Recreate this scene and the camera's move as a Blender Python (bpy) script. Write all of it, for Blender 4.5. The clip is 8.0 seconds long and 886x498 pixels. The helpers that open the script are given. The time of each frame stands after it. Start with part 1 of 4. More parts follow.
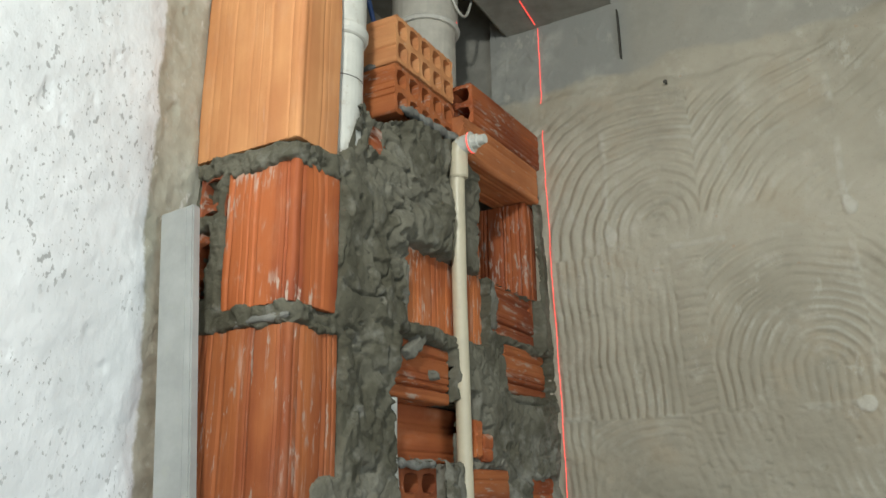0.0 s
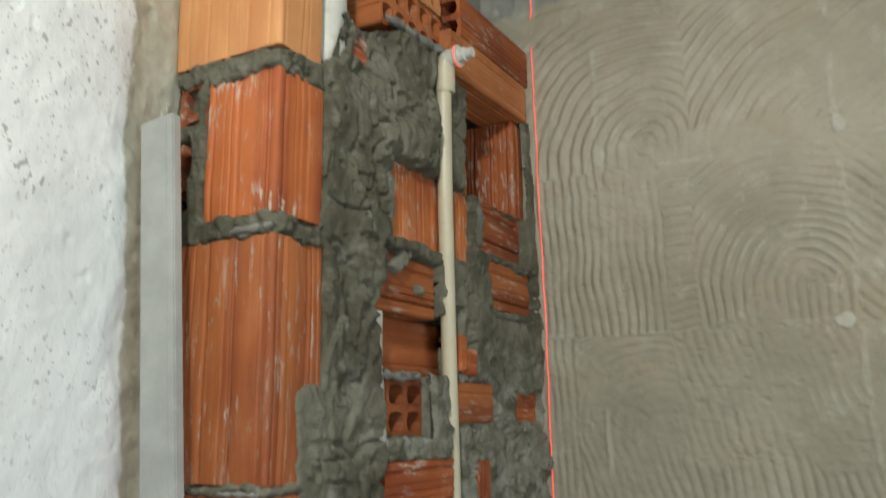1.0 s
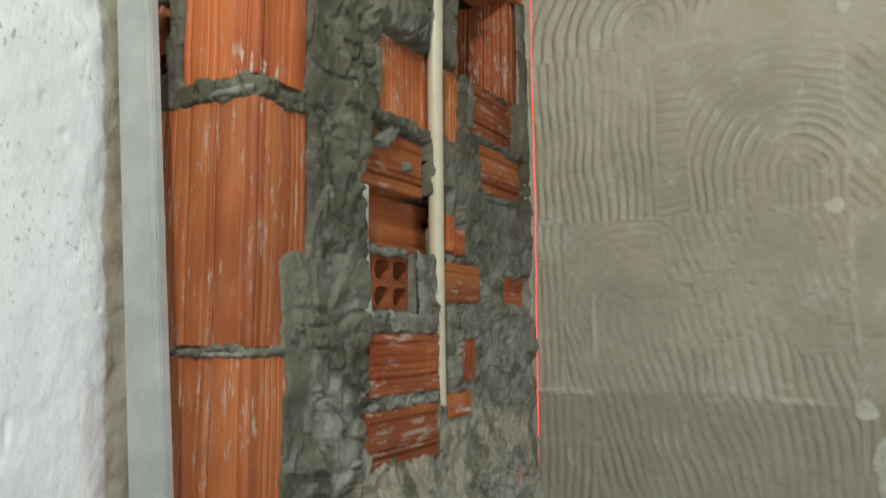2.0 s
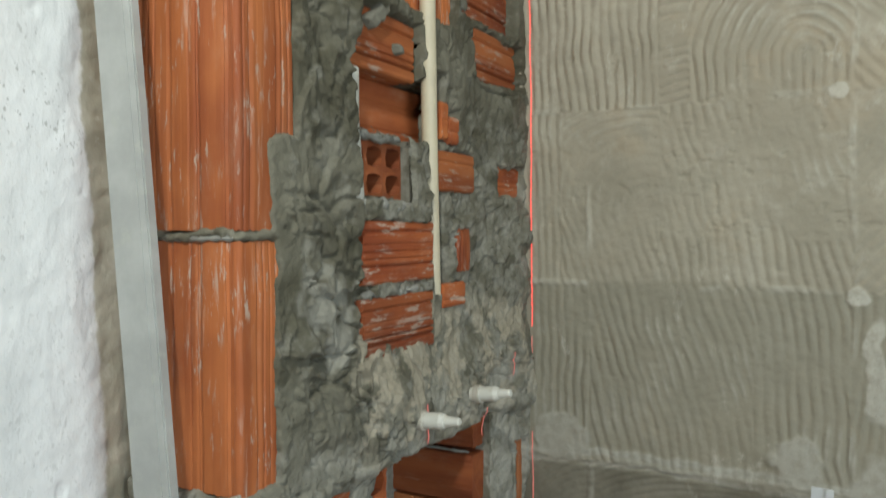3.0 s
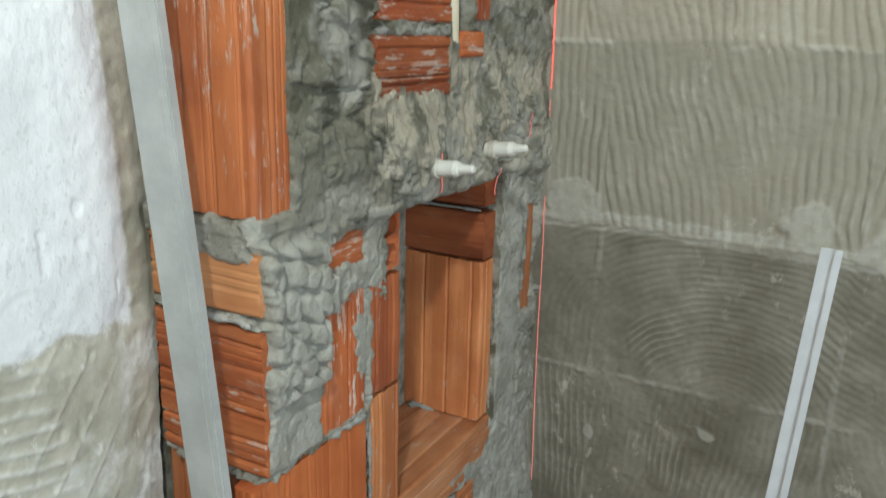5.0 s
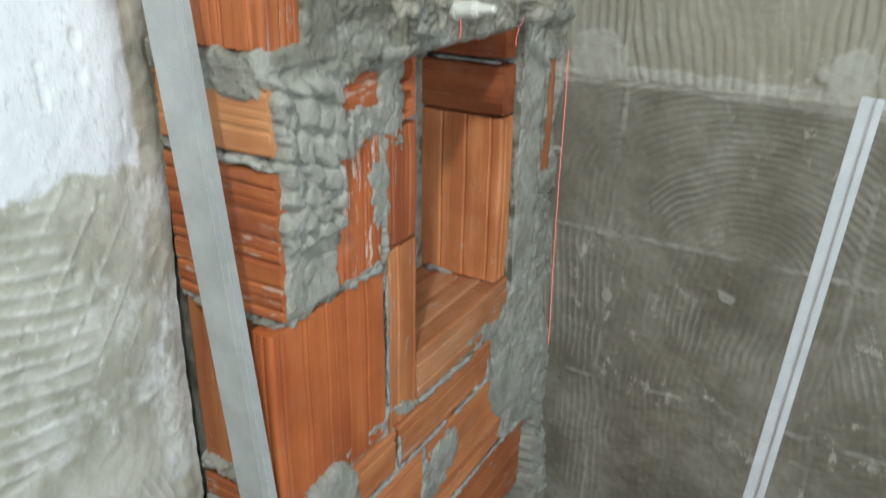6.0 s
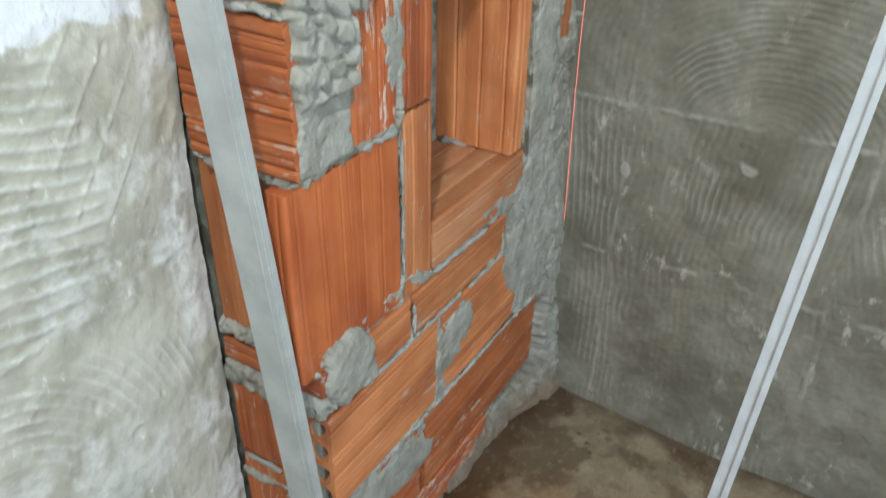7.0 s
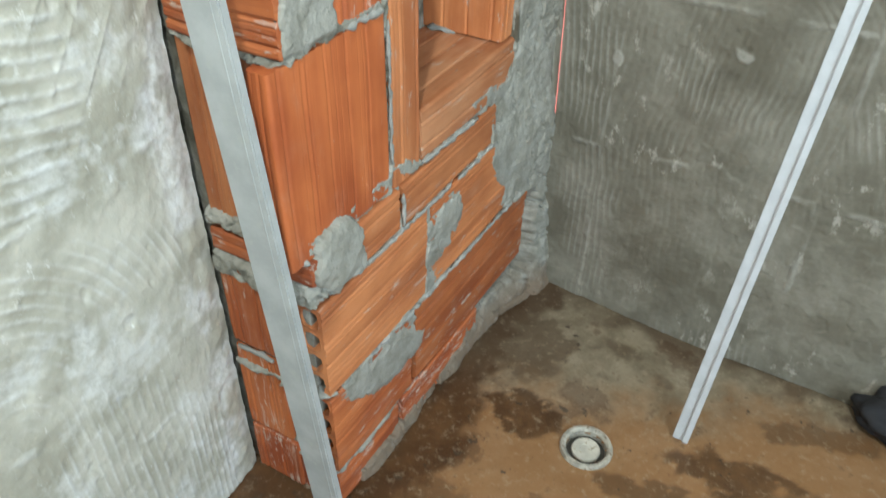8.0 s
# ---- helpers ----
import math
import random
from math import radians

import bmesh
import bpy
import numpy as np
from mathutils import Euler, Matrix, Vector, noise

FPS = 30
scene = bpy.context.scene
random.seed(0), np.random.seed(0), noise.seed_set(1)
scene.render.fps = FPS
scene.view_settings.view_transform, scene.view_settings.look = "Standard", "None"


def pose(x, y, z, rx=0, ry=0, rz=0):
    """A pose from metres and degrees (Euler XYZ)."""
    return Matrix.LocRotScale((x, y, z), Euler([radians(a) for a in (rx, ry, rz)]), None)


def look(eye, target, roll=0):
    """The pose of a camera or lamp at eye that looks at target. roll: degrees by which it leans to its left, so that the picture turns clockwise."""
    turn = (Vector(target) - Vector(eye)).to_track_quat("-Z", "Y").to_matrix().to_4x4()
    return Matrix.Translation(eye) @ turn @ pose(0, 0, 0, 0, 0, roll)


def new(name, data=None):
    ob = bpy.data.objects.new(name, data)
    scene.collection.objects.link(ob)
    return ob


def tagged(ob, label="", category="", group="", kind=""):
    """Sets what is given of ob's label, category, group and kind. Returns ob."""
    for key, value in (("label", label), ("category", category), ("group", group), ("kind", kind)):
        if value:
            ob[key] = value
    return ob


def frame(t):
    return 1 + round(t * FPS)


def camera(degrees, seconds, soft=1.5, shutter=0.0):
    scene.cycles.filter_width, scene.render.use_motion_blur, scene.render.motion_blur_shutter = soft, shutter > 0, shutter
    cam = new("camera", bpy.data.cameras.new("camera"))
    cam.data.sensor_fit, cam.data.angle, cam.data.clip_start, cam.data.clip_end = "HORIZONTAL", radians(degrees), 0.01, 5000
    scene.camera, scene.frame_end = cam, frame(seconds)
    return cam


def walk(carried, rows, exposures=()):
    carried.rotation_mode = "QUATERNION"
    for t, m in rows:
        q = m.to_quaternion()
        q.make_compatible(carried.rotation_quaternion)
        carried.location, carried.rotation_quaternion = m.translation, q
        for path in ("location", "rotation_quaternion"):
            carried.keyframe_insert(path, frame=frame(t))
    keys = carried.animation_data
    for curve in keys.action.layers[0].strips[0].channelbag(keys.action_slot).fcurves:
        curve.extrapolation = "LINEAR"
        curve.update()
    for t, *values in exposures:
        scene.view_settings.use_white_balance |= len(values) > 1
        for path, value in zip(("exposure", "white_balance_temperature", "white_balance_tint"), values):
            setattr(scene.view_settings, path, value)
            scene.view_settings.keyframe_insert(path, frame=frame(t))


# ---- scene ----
cam = camera(59.6, 8.0, soft=1.45, shutter=0.6)
PATH = [
    (0, (0.613, -0.700, 1.598), (-0.332, 0.958, 2.198), -0.7),
    (0.5, (0.612, -0.695, 1.591), (-0.340, 0.979, 2.132), -0.6),
    (1, (0.610, -0.689, 1.579), (-0.332, 1.025, 2.001), -0.6),
    (1.5, (0.617, -0.680, 1.558), (-0.305, 1.070, 1.852), -0.1),
    (1.7, (0.613, -0.675, 1.546), (-0.321, 1.075, 1.800), 0.0),
    (2.8, (0.616, -0.653, 1.511), (-0.339, 1.104, 1.503), 0.4),
    (3, (0.603, -0.649, 1.506), (-0.336, 1.115, 1.451), -0.1),
    (3.5, (0.596, -0.643, 1.487), (-0.348, 1.112, 1.325), 0.3),
    (4, (0.601, -0.645, 1.467), (-0.332, 1.099, 1.171), 1.1),
    (4.2, (0.598, -0.640, 1.457), (-0.327, 1.091, 1.070), 1.5),
    (5.3, (0.589, -0.634, 1.393), (-0.332, 1.036, 0.790), 1.1),
    (5.5, (0.588, -0.629, 1.377), (-0.333, 1.018, 0.714), 0.7),
    (6, (0.582, -0.623, 1.348), (-0.327, 0.963, 0.535), 1.1),
    (6.5, (0.582, -0.622, 1.322), (-0.295, 0.914, 0.388), 1.2),
    (7, (0.574, -0.623, 1.298), (-0.291, 0.841, 0.246), 0.9),
    (7.5, (0.575, -0.624, 1.278), (-0.251, 0.779, 0.115), 0.4),
    (8, (0.577, -0.628, 1.260), (-0.195, 0.738, 0.020), 1.0),
]
walk(cam, [(t, look(eye, target, roll)) for t, eye, target, roll in PATH],
     exposures=[(0.0, 0.14, 6050, 5), (0.6, 0.06, 6150, 5), (1.0, 0.05, 6250, 4), (3.5, 0.39, 6050, 4), (5.5, 0.72, 5850, 4), (7.0, 1.02, 5700, 4), (8.0, 1.23, 5700, 2)])

# ---- world and light ----
world = bpy.data.worlds.new("sky")
scene.world = world
world.use_nodes = True
wn = world.node_tree.nodes
sky = wn.new("ShaderNodeTexSky")
sky.sky_type, sky.sun_disc, sky.sun_elevation, sky.sun_rotation = "NISHITA", False, radians(50), radians(160)
world.node_tree.links.new(sky.outputs[0], wn["Background"].inputs[0])
wn["Background"].inputs[1].default_value = 0.1


def area_lamp(name, at, target, size_x, size_y, watts, color):
    lamp = bpy.data.lights.new(name, "AREA")
    lamp.shape, lamp.size, lamp.size_y, lamp.energy, lamp.color = "RECTANGLE", size_x, size_y, watts, color
    ob = new(name, lamp)
    ob.matrix_world = look(at, target)
    return ob


bulb = bpy.data.lights.new("ceiling_bulb", "POINT")
bulb.energy, bulb.color, bulb.shadow_soft_size = 55.0, (1.0, 0.965, 0.88), 0.05
new("ceiling_bulb", bulb).location = (0.63, -1.06, 2.43)
# added soft fill from the east, set in an assumed, unseen opening
area_lamp("east_fill", (1.745, -0.72, 1.25), (0.0, 0.1, 0.75), 1.0, 1.7, 16.0, (0.90, 0.97, 1.0))

# ---- plan ----
LEFT, RIGHT, BACK, EAST = -0.174, 0.789, -2.4, 1.75
SOFFIT, CEIL = 2.645, 2.80


# ---- noise on arrays ----
def hashed(i, j, seed):
    h = np.sin(i * 127.1 + j * 311.7 + seed * 74.7) * 43758.5453
    return h - np.floor(h)


def vnoise(u, v, seed=0):
    """Smooth value noise, -1 to 1."""
    i, j = np.floor(u), np.floor(v)
    f, g = u - i, v - j
    f, g = f * f * (3 - 2 * f), g * g * (3 - 2 * g)
    a, b = hashed(i, j, seed), hashed(i + 1, j, seed)
    c, d = hashed(i, j + 1, seed), hashed(i + 1, j + 1, seed)
    return 2 * (a + (b - a) * f + (c - a) * g + (a - b - c + d) * f * g) - 1


def fbm(u, v, scale, octaves=4, seed=0, gain=0.5):
    total, amp, norm = 0, 1.0, 0
    for k in range(octaves):
        total = total + amp * vnoise(u * scale, v * scale, seed + 13 * k)
        norm += amp
        amp, scale = amp * gain, scale * 2.03
    return total / norm


def step(a, b, x):
    t = np.clip((x - a) / (b - a), 0, 1)
    return t * t * (3 - 2 * t)


def blobs(u, v, size, seed=0):
    """Round dabs of mortar on a jittered grid, 0 to 1."""
    best = np.zeros_like(u)
    i0, j0 = np.floor(u / size), np.floor(v / size)
    for di in (-1, 0, 1):
        for dj in (-1, 0, 1):
            i, j = i0 + di, j0 + dj
            cu = (i + 0.25 + 0.5 * hashed(i, j, seed)) * size
            cv = (j + 0.25 + 0.5 * hashed(i, j, seed + 5)) * size
            r = size * (0.45 + 0.22 * hashed(i, j, seed + 9))
            d2 = ((u - cu) ** 2 + (v - cv) ** 2) / r ** 2
            best = np.maximum(best, np.sqrt(np.clip(1 - d2, 0, 1)))
    return best


def flakes(u, v, size, seed=0):
    """Torn plates: each cell of a jittered grid lies at its own height and slant, about -1 to 1."""
    best, out = np.full_like(u, 9e9), np.zeros_like(u)
    i0, j0 = np.floor(u / size), np.floor(v / size)
    for di in (-1, 0, 1):
        for dj in (-1, 0, 1):
            i, j = i0 + di, j0 + dj
            du = u - (i + 0.1 + 0.8 * hashed(i, j, seed)) * size
            dv = v - (j + 0.1 + 0.8 * hashed(i, j, seed + 5)) * size
            d2 = du * du + dv * dv
            lie = (hashed(i, j, seed + 11) - 0.5) * 1.2 + ((hashed(i, j, seed + 17) - 0.5) * du + (hashed(i, j, seed + 23) - 0.5) * dv) / size * 1.6
            out = np.where(d2 < best, lie, out)
            best = np.minimum(best, d2)
    return out


# ---- materials ----
class Nodes:
    """Short-hand for building a node material."""

    def __init__(self, name):
        self.mat = bpy.data.materials.new(name)
        self.mat.use_nodes = True
        self.tree = self.mat.node_tree
        self.bsdf = self.tree.nodes["Principled BSDF"]
        self.coord = self.tree.nodes.new("ShaderNodeTexCoord").outputs["Object"]

    def link(self, a, b):
        self.tree.links.new(a, b)

    def mapped(self, scale):
        n = self.tree.nodes.new("ShaderNodeMapping")
        n.inputs["Scale"].default_value = scale
        self.link(self.coord, n.inputs["Vector"])
        return n.outputs[0]

    def noise(self, scale, detail=4, rough=0.55, stretch=(1, 1, 1), shift=None):
        n = self.tree.nodes.new("ShaderNodeTexNoise")
        n.noise_dimensions = "4D"
        n.inputs["Scale"].default_value, n.inputs["Detail"].default_value, n.inputs["Roughness"].default_value = scale, detail, rough
        self.link(self.mapped(stretch), n.inputs["Vector"])
        if shift is not None:
            self.link(shift, n.inputs["W"])
        return n.outputs["Fac"]

    def ramp(self, fac, a, b, lo=0.0, hi=1.0):
        n = self.tree.nodes.new("ShaderNodeMapRange")
        n.interpolation_type = "SMOOTHSTEP"
        for key, value in (("From Min", a), ("From Max", b), ("To Min", lo), ("To Max", hi)):
            n.inputs[key].default_value = value
        self.link(fac, n.inputs["Value"])
        return n.outputs["Result"]

    def math(self, op, a, b):
        n = self.tree.nodes.new("ShaderNodeMath")
        n.operation = op
        for k, v in enumerate((a, b)):
            if isinstance(v, (int, float)):
                n.inputs[k].default_value = v
            else:
                self.link(v, n.inputs[k])
        return n.outputs[0]

    def mix(self, fac, a, b):
        n = self.tree.nodes.new("ShaderNodeMix")
        n.data_type = "RGBA"
        if isinstance(fac, (int, float)):
            n.inputs[0].default_value = fac
        else:
            self.link(fac, n.inputs[0])
        for k, v in ((6, a), (7, b)):
            if isinstance(v, tuple):
                n.inputs[k].default_value = (*v, 1)
            else:
                self.link(v, n.inputs[k])
        return n.outputs[2]

    def xyz(self):
        n = self.tree.nodes.new("ShaderNodeSeparateXYZ")
        self.link(self.coord, n.inputs[0])
        return n.outputs

    def tint(self):
        n = self.tree.nodes.new("ShaderNodeAttribute")
        n.attribute_name = "tint"
        return n.outputs["Fac"]

    def random(self):
        return self.tree.nodes.new("ShaderNodeObjectInfo").outputs["Random"]

    def bump(self, height, strength, distance=0.002, below=None):
        n = self.tree.nodes.new("ShaderNodeBump")
        n.inputs["Strength"].default_value, n.inputs["Distance"].default_value = strength, distance
        self.link(height, n.inputs["Height"])
        if below is not None:
            self.link(below, n.inputs["Normal"])
        return n.outputs[0]

    def done(self, color, rough=0.8, normal=None, metal=0.0):
        for key, v in (("Base Color", color), ("Roughness", rough), ("Metallic", metal)):
            if isinstance(v, tuple):
                self.bsdf.inputs[key].default_value = (*v, 1)
            elif isinstance(v, (int, float)):
                self.bsdf.inputs[key].default_value = v
            else:
                self.link(v, self.bsdf.inputs[key])
        if normal is not None:
            self.link(normal, self.bsdf.inputs["Normal"])
        return self.mat


def brick_material(name, low, high, flecks):
    """Fired clay: streaks along the extrusion (local z), smears of dry mortar, fine pores."""
    m = Nodes(name)
    r = m.math("MULTIPLY", m.random(), 37.0)
    streak = m.noise(60, 4, 0.6, (1, 1, 0.05), r)
    cloud = m.noise(9, 4, 0.6, (1, 1, 0.6), r)
    bands = m.noise(26, 2, 0.5, (1, 1, 0.04), r)
    fac = m.math("ADD", m.math("MULTIPLY", streak, 0.22), m.math("ADD", m.math("MULTIPLY", cloud, 0.50), m.math("MULTIPLY", bands, 0.36)))
    color = m.mix(m.ramp(fac, 0.43, 0.65), low, high)
    color = m.mix(m.math("MULTIPLY", m.ramp(m.noise(5, 3, 0.5, (1, 1, 1), r), 0.5, 0.75), 0.45), color,
                  tuple(0.55 * c for c in low))
    smear = m.ramp(m.noise(120, 5, 0.65, (1, 1, 0.22), r), 0.64 - flecks, 0.70 - flecks)
    patch = m.ramp(m.noise(14, 3, 0.6, (1, 1, 0.7), r), 0.42, 0.60)
    color = m.mix(m.math("MULTIPLY", m.math("MULTIPLY", smear, patch), 0.7), color, (0.50, 0.44, 0.37))
    scrape = m.math("MULTIPLY", m.ramp(m.noise(75, 5, 0.7, (1, 1, 0.10), r), 0.60 - 0.5 * flecks, 0.67), m.ramp(m.noise(7, 3, 0.6, (1, 1, 0.5), r), 0.48, 0.60))
    color = m.mix(m.math("MULTIPLY", scrape, 0.55), color, (0.56, 0.47, 0.39))
    dust = m.ramp(m.noise(22, 5, 0.7, (1, 1, 0.4), r), 0.5, 0.8)
    color = m.mix(m.math("MULTIPLY", dust, 0.22), color, (0.55, 0.38, 0.26))
    tone = m.tree.nodes.new("ShaderNodeHueSaturation")
    m.link(m.ramp(m.random(), 0.0, 1.0, 0.82, 1.12), tone.inputs["Value"])
    m.link(color, tone.inputs["Color"])
    color = tone.outputs[0]
    normal = m.bump(m.noise(420, 3, 0.6), 0.25, 0.001, m.bump(streak, 0.2, 0.0012))
    return m.done(color, 0.72, normal)


CLAY_RED = brick_material("clay_red", (0.230, 0.047, 0.012), (0.42, 0.115, 0.030), 0.105)
CLAY_MID = brick_material("clay_orange", (0.30, 0.072, 0.017), (0.48, 0.150, 0.042), 0.072)
CLAY_DUSTY = brick_material("clay_dusty", (0.37, 0.118, 0.036), (0.56, 0.215, 0.075), 0.03)
CLAY_SILL = brick_material("clay_sill", (0.36, 0.125, 0.042), (0.55, 0.26, 0.120), 0.07)
CLAY_PLAIN = brick_material("clay_plain", (0.235, 0.055, 0.016), (0.37, 0.105, 0.030), -0.09)
CLAY_BRIGHT = brick_material("clay_bright", (0.285, 0.062, 0.013), (0.43, 0.120, 0.030), 0.0)
CLAY_PALE = brick_material("clay_pale", (0.45, 0.185, 0.068), (0.58, 0.280, 0.112), -0.06)


def mortar_material(name, wet, dry, pale, relief):
    m = Nodes(name)
    big = m.noise(5.5, 5, 0.6)
    mid = m.noise(28, 5, 0.65)
    color = m.mix(m.ramp(big, 0.40, 0.62), wet, dry)
    x, y, z = m.xyz()
    dried = m.ramp(m.math("ADD", z, m.math("MULTIPLY", m.math("SUBTRACT", big, 0.5), 1.2)), 1.40, 1.00)
    color = m.mix(m.math("MULTIPLY", dried, 0.55), color, m.mix(m.ramp(mid, 0.35, 0.65), dry, pale))
    chalky = m.math("MULTIPLY", m.ramp(m.noise(8, 4, 0.6), 0.52, 0.60), m.ramp(z, 1.75, 1.35))
    color = m.mix(m.math("MULTIPLY", chalky, 0.6), color, pale)
    drier = m.math("MULTIPLY", m.ramp(m.math("ADD", y, m.math("MULTIPLY", m.math("SUBTRACT", mid, 0.5), 0.5)), 0.30, 0.42), m.ramp(z, 1.80, 1.60))
    color = m.mix(m.math("MULTIPLY", drier, 0.4), color, m.mix(m.ramp(mid, 0.40, 0.60), dry, pale))
    # fresh sandy mortar round the water outlets
    sandy = m.math("MULTIPLY", m.ramp(m.noise(15, 4, 0.6), 0.46, 0.54), m.math("MULTIPLY", m.math("MULTIPLY", m.ramp(z, 1.15, 1.19), m.ramp(z, 1.42, 1.34)), m.ramp(y, 0.16, 0.26)))
    color = m.mix(m.math("MULTIPLY", sandy, 0.65), color, (0.40, 0.355, 0.27))
    color = m.mix(m.math("MULTIPLY", m.tint(), 0.75), color, m.mix(m.ramp(mid, 0.30, 0.62), tuple(0.5 * (a + b) for a, b in zip(dry, pale)), pale))
    # brown dirt splashed up from the floor
    dirt = m.math("MULTIPLY", m.ramp(m.math("ADD", z, m.math("MULTIPLY", mid, 0.12)), 0.16, 0.07), m.ramp(mid, 0.30, 0.55, 0.5, 1.0))
    color = m.mix(m.math("MULTIPLY", dirt, 0.75), color, (0.150, 0.085, 0.040))
    stain = m.ramp(m.noise(13, 3, 0.55), 0.58, 0.62)
    color = m.mix(m.math("MULTIPLY", stain, m.ramp(m.tint(), 0.0, 0.8, 0.75, 0.12)), color, tuple(0.95 * c for c in wet))
    color = m.mix(m.math("MULTIPLY", m.ramp(mid, 0.52, 0.72), 0.38), color, pale)
    pores = m.ramp(m.noise(95, 3, 0.55), 0.66, 0.71)
    color = m.mix(m.math("MULTIPLY", pores, 0.6), color, tuple(0.4 * c for c in wet))
    grains = m.ramp(m.noise(330, 2, 0.5), 0.60, 0.72)
    color = m.mix(m.math("MULTIPLY", grains, 0.35), color, tuple(0.45 * c for c in wet))
    normal = m.bump(m.noise(260, 4, 0.7), 0.5, 0.0016, m.bump(m.noise(70, 5, 0.65), relief, 0.005))
    return m.done(color, 0.9, normal)


MORTAR = mortar_material("mortar", (0.076, 0.070, 0.045), (0.160, 0.151, 0.113), (0.340, 0.332, 0.288), 0.9)


def right_wall_material():
    m = Nodes("combed_mortar")
    x, y, z = m.xyz()
    warp = m.noise(4, 4, 0.6)
    color = m.mix(m.ramp(m.noise(3.2, 5, 0.6), 0.35, 0.66), (0.310, 0.280, 0.216), (0.420, 0.384, 0.304))
    color = m.mix(m.math("MULTIPLY", m.ramp(m.noise(17, 4, 0.65), 0.52, 0.75), 0.45), color, (0.54, 0.51, 0.435))
    color = m.mix(m.math("MULTIPLY", m.ramp(m.noise(6.5, 5, 0.65), 0.50, 0.66), 0.50), color, (0.360, 0.300, 0.212))
    color = m.mix(m.math("MULTIPLY", m.ramp(m.noise(11, 5, 0.7), 0.55, 0.70), 0.45), color, (0.250, 0.238, 0.190))
    # greyer mix in the lower beds; its tone also carries the light's falloff
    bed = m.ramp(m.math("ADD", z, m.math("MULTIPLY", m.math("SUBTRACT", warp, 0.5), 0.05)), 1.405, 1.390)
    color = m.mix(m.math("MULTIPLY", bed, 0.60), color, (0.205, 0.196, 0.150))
    # soft darkening below 1.72: the light's falloff down the wall put into the colour
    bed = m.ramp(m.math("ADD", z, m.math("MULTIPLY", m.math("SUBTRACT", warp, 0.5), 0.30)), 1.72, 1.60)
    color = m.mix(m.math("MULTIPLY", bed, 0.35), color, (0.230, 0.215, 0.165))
    # the smooth dark render above the tiles' old edge
    edge = m.math("ADD", z, m.math("MULTIPLY", m.math("SUBTRACT", warp, 0.5), 0.16))
    color = m.mix(m.math("MULTIPLY", m.ramp(edge, 2.455, 2.475), m.ramp(x, 0.20, 0.26, 1.0, 0.55)), color, (0.265, 0.265, 0.240))
    # the base coat below, greyer, with mould and damp
    color = m.mix(m.ramp(m.math("ADD", z, m.math("MULTIPLY", m.math("SUBTRACT", warp, 0.5), 0.04)), 1.054, 1.044), color, m.mix(m.ramp(m.noise(6, 5, 0.65), 0.35, 0.7), (0.130, 0.119, 0.088), (0.235, 0.220, 0.174)))
    damp = m.math("MULTIPLY", m.ramp(m.noise(9, 4, 0.6), 0.46, 0.62), m.ramp(z, 0.70, 0.20))
    color = m.mix(m.math("MULTIPLY", damp, 0.5), color, (0.105, 0.092, 0.062))
    smear = m.math("MULTIPLY", m.ramp(m.noise(24, 5, 0.7, (1, 1, 0.55)), 0.56, 0.66), m.ramp(m.noise(3.5, 3, 0.5), 0.46, 0.60))
    color = m.mix(m.math("MULTIPLY", smear, 0.6), color, (0.47, 0.445, 0.380))
    # pale pats, ledge and grout crumbs
    color = m.mix(m.math("MULTIPLY", m.tint(), m.ramp(m.noise(55, 4, 0.65), 0.30, 0.60, 0.35, 0.85)), color, m.mix(m.ramp(z, 1.0, 1.5), (0.36, 0.35, 0.305), (0.54, 0.525, 0.46)))
    rust = m.math("MULTIPLY", m.ramp(m.noise(34, 4, 0.6), 0.66, 0.72), m.ramp(z, 1.80, 1.95))
    color = m.mix(m.math("MULTIPLY", rust, 0.35), color, (0.40, 0.20, 0.09))
    grains = m.ramp(m.noise(300, 2, 0.5), 0.62, 0.74)
    color = m.mix(m.math("MULTIPLY", grains, 0.3), color, (0.13, 0.12, 0.095))
    normal = m.bump(m.noise(240, 4, 0.7), 0.35, 0.0012, m.bump(m.noise(60, 4, 0.6), 0.4, 0.003))
    return m.done(color, 0.88, normal)


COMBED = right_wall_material()


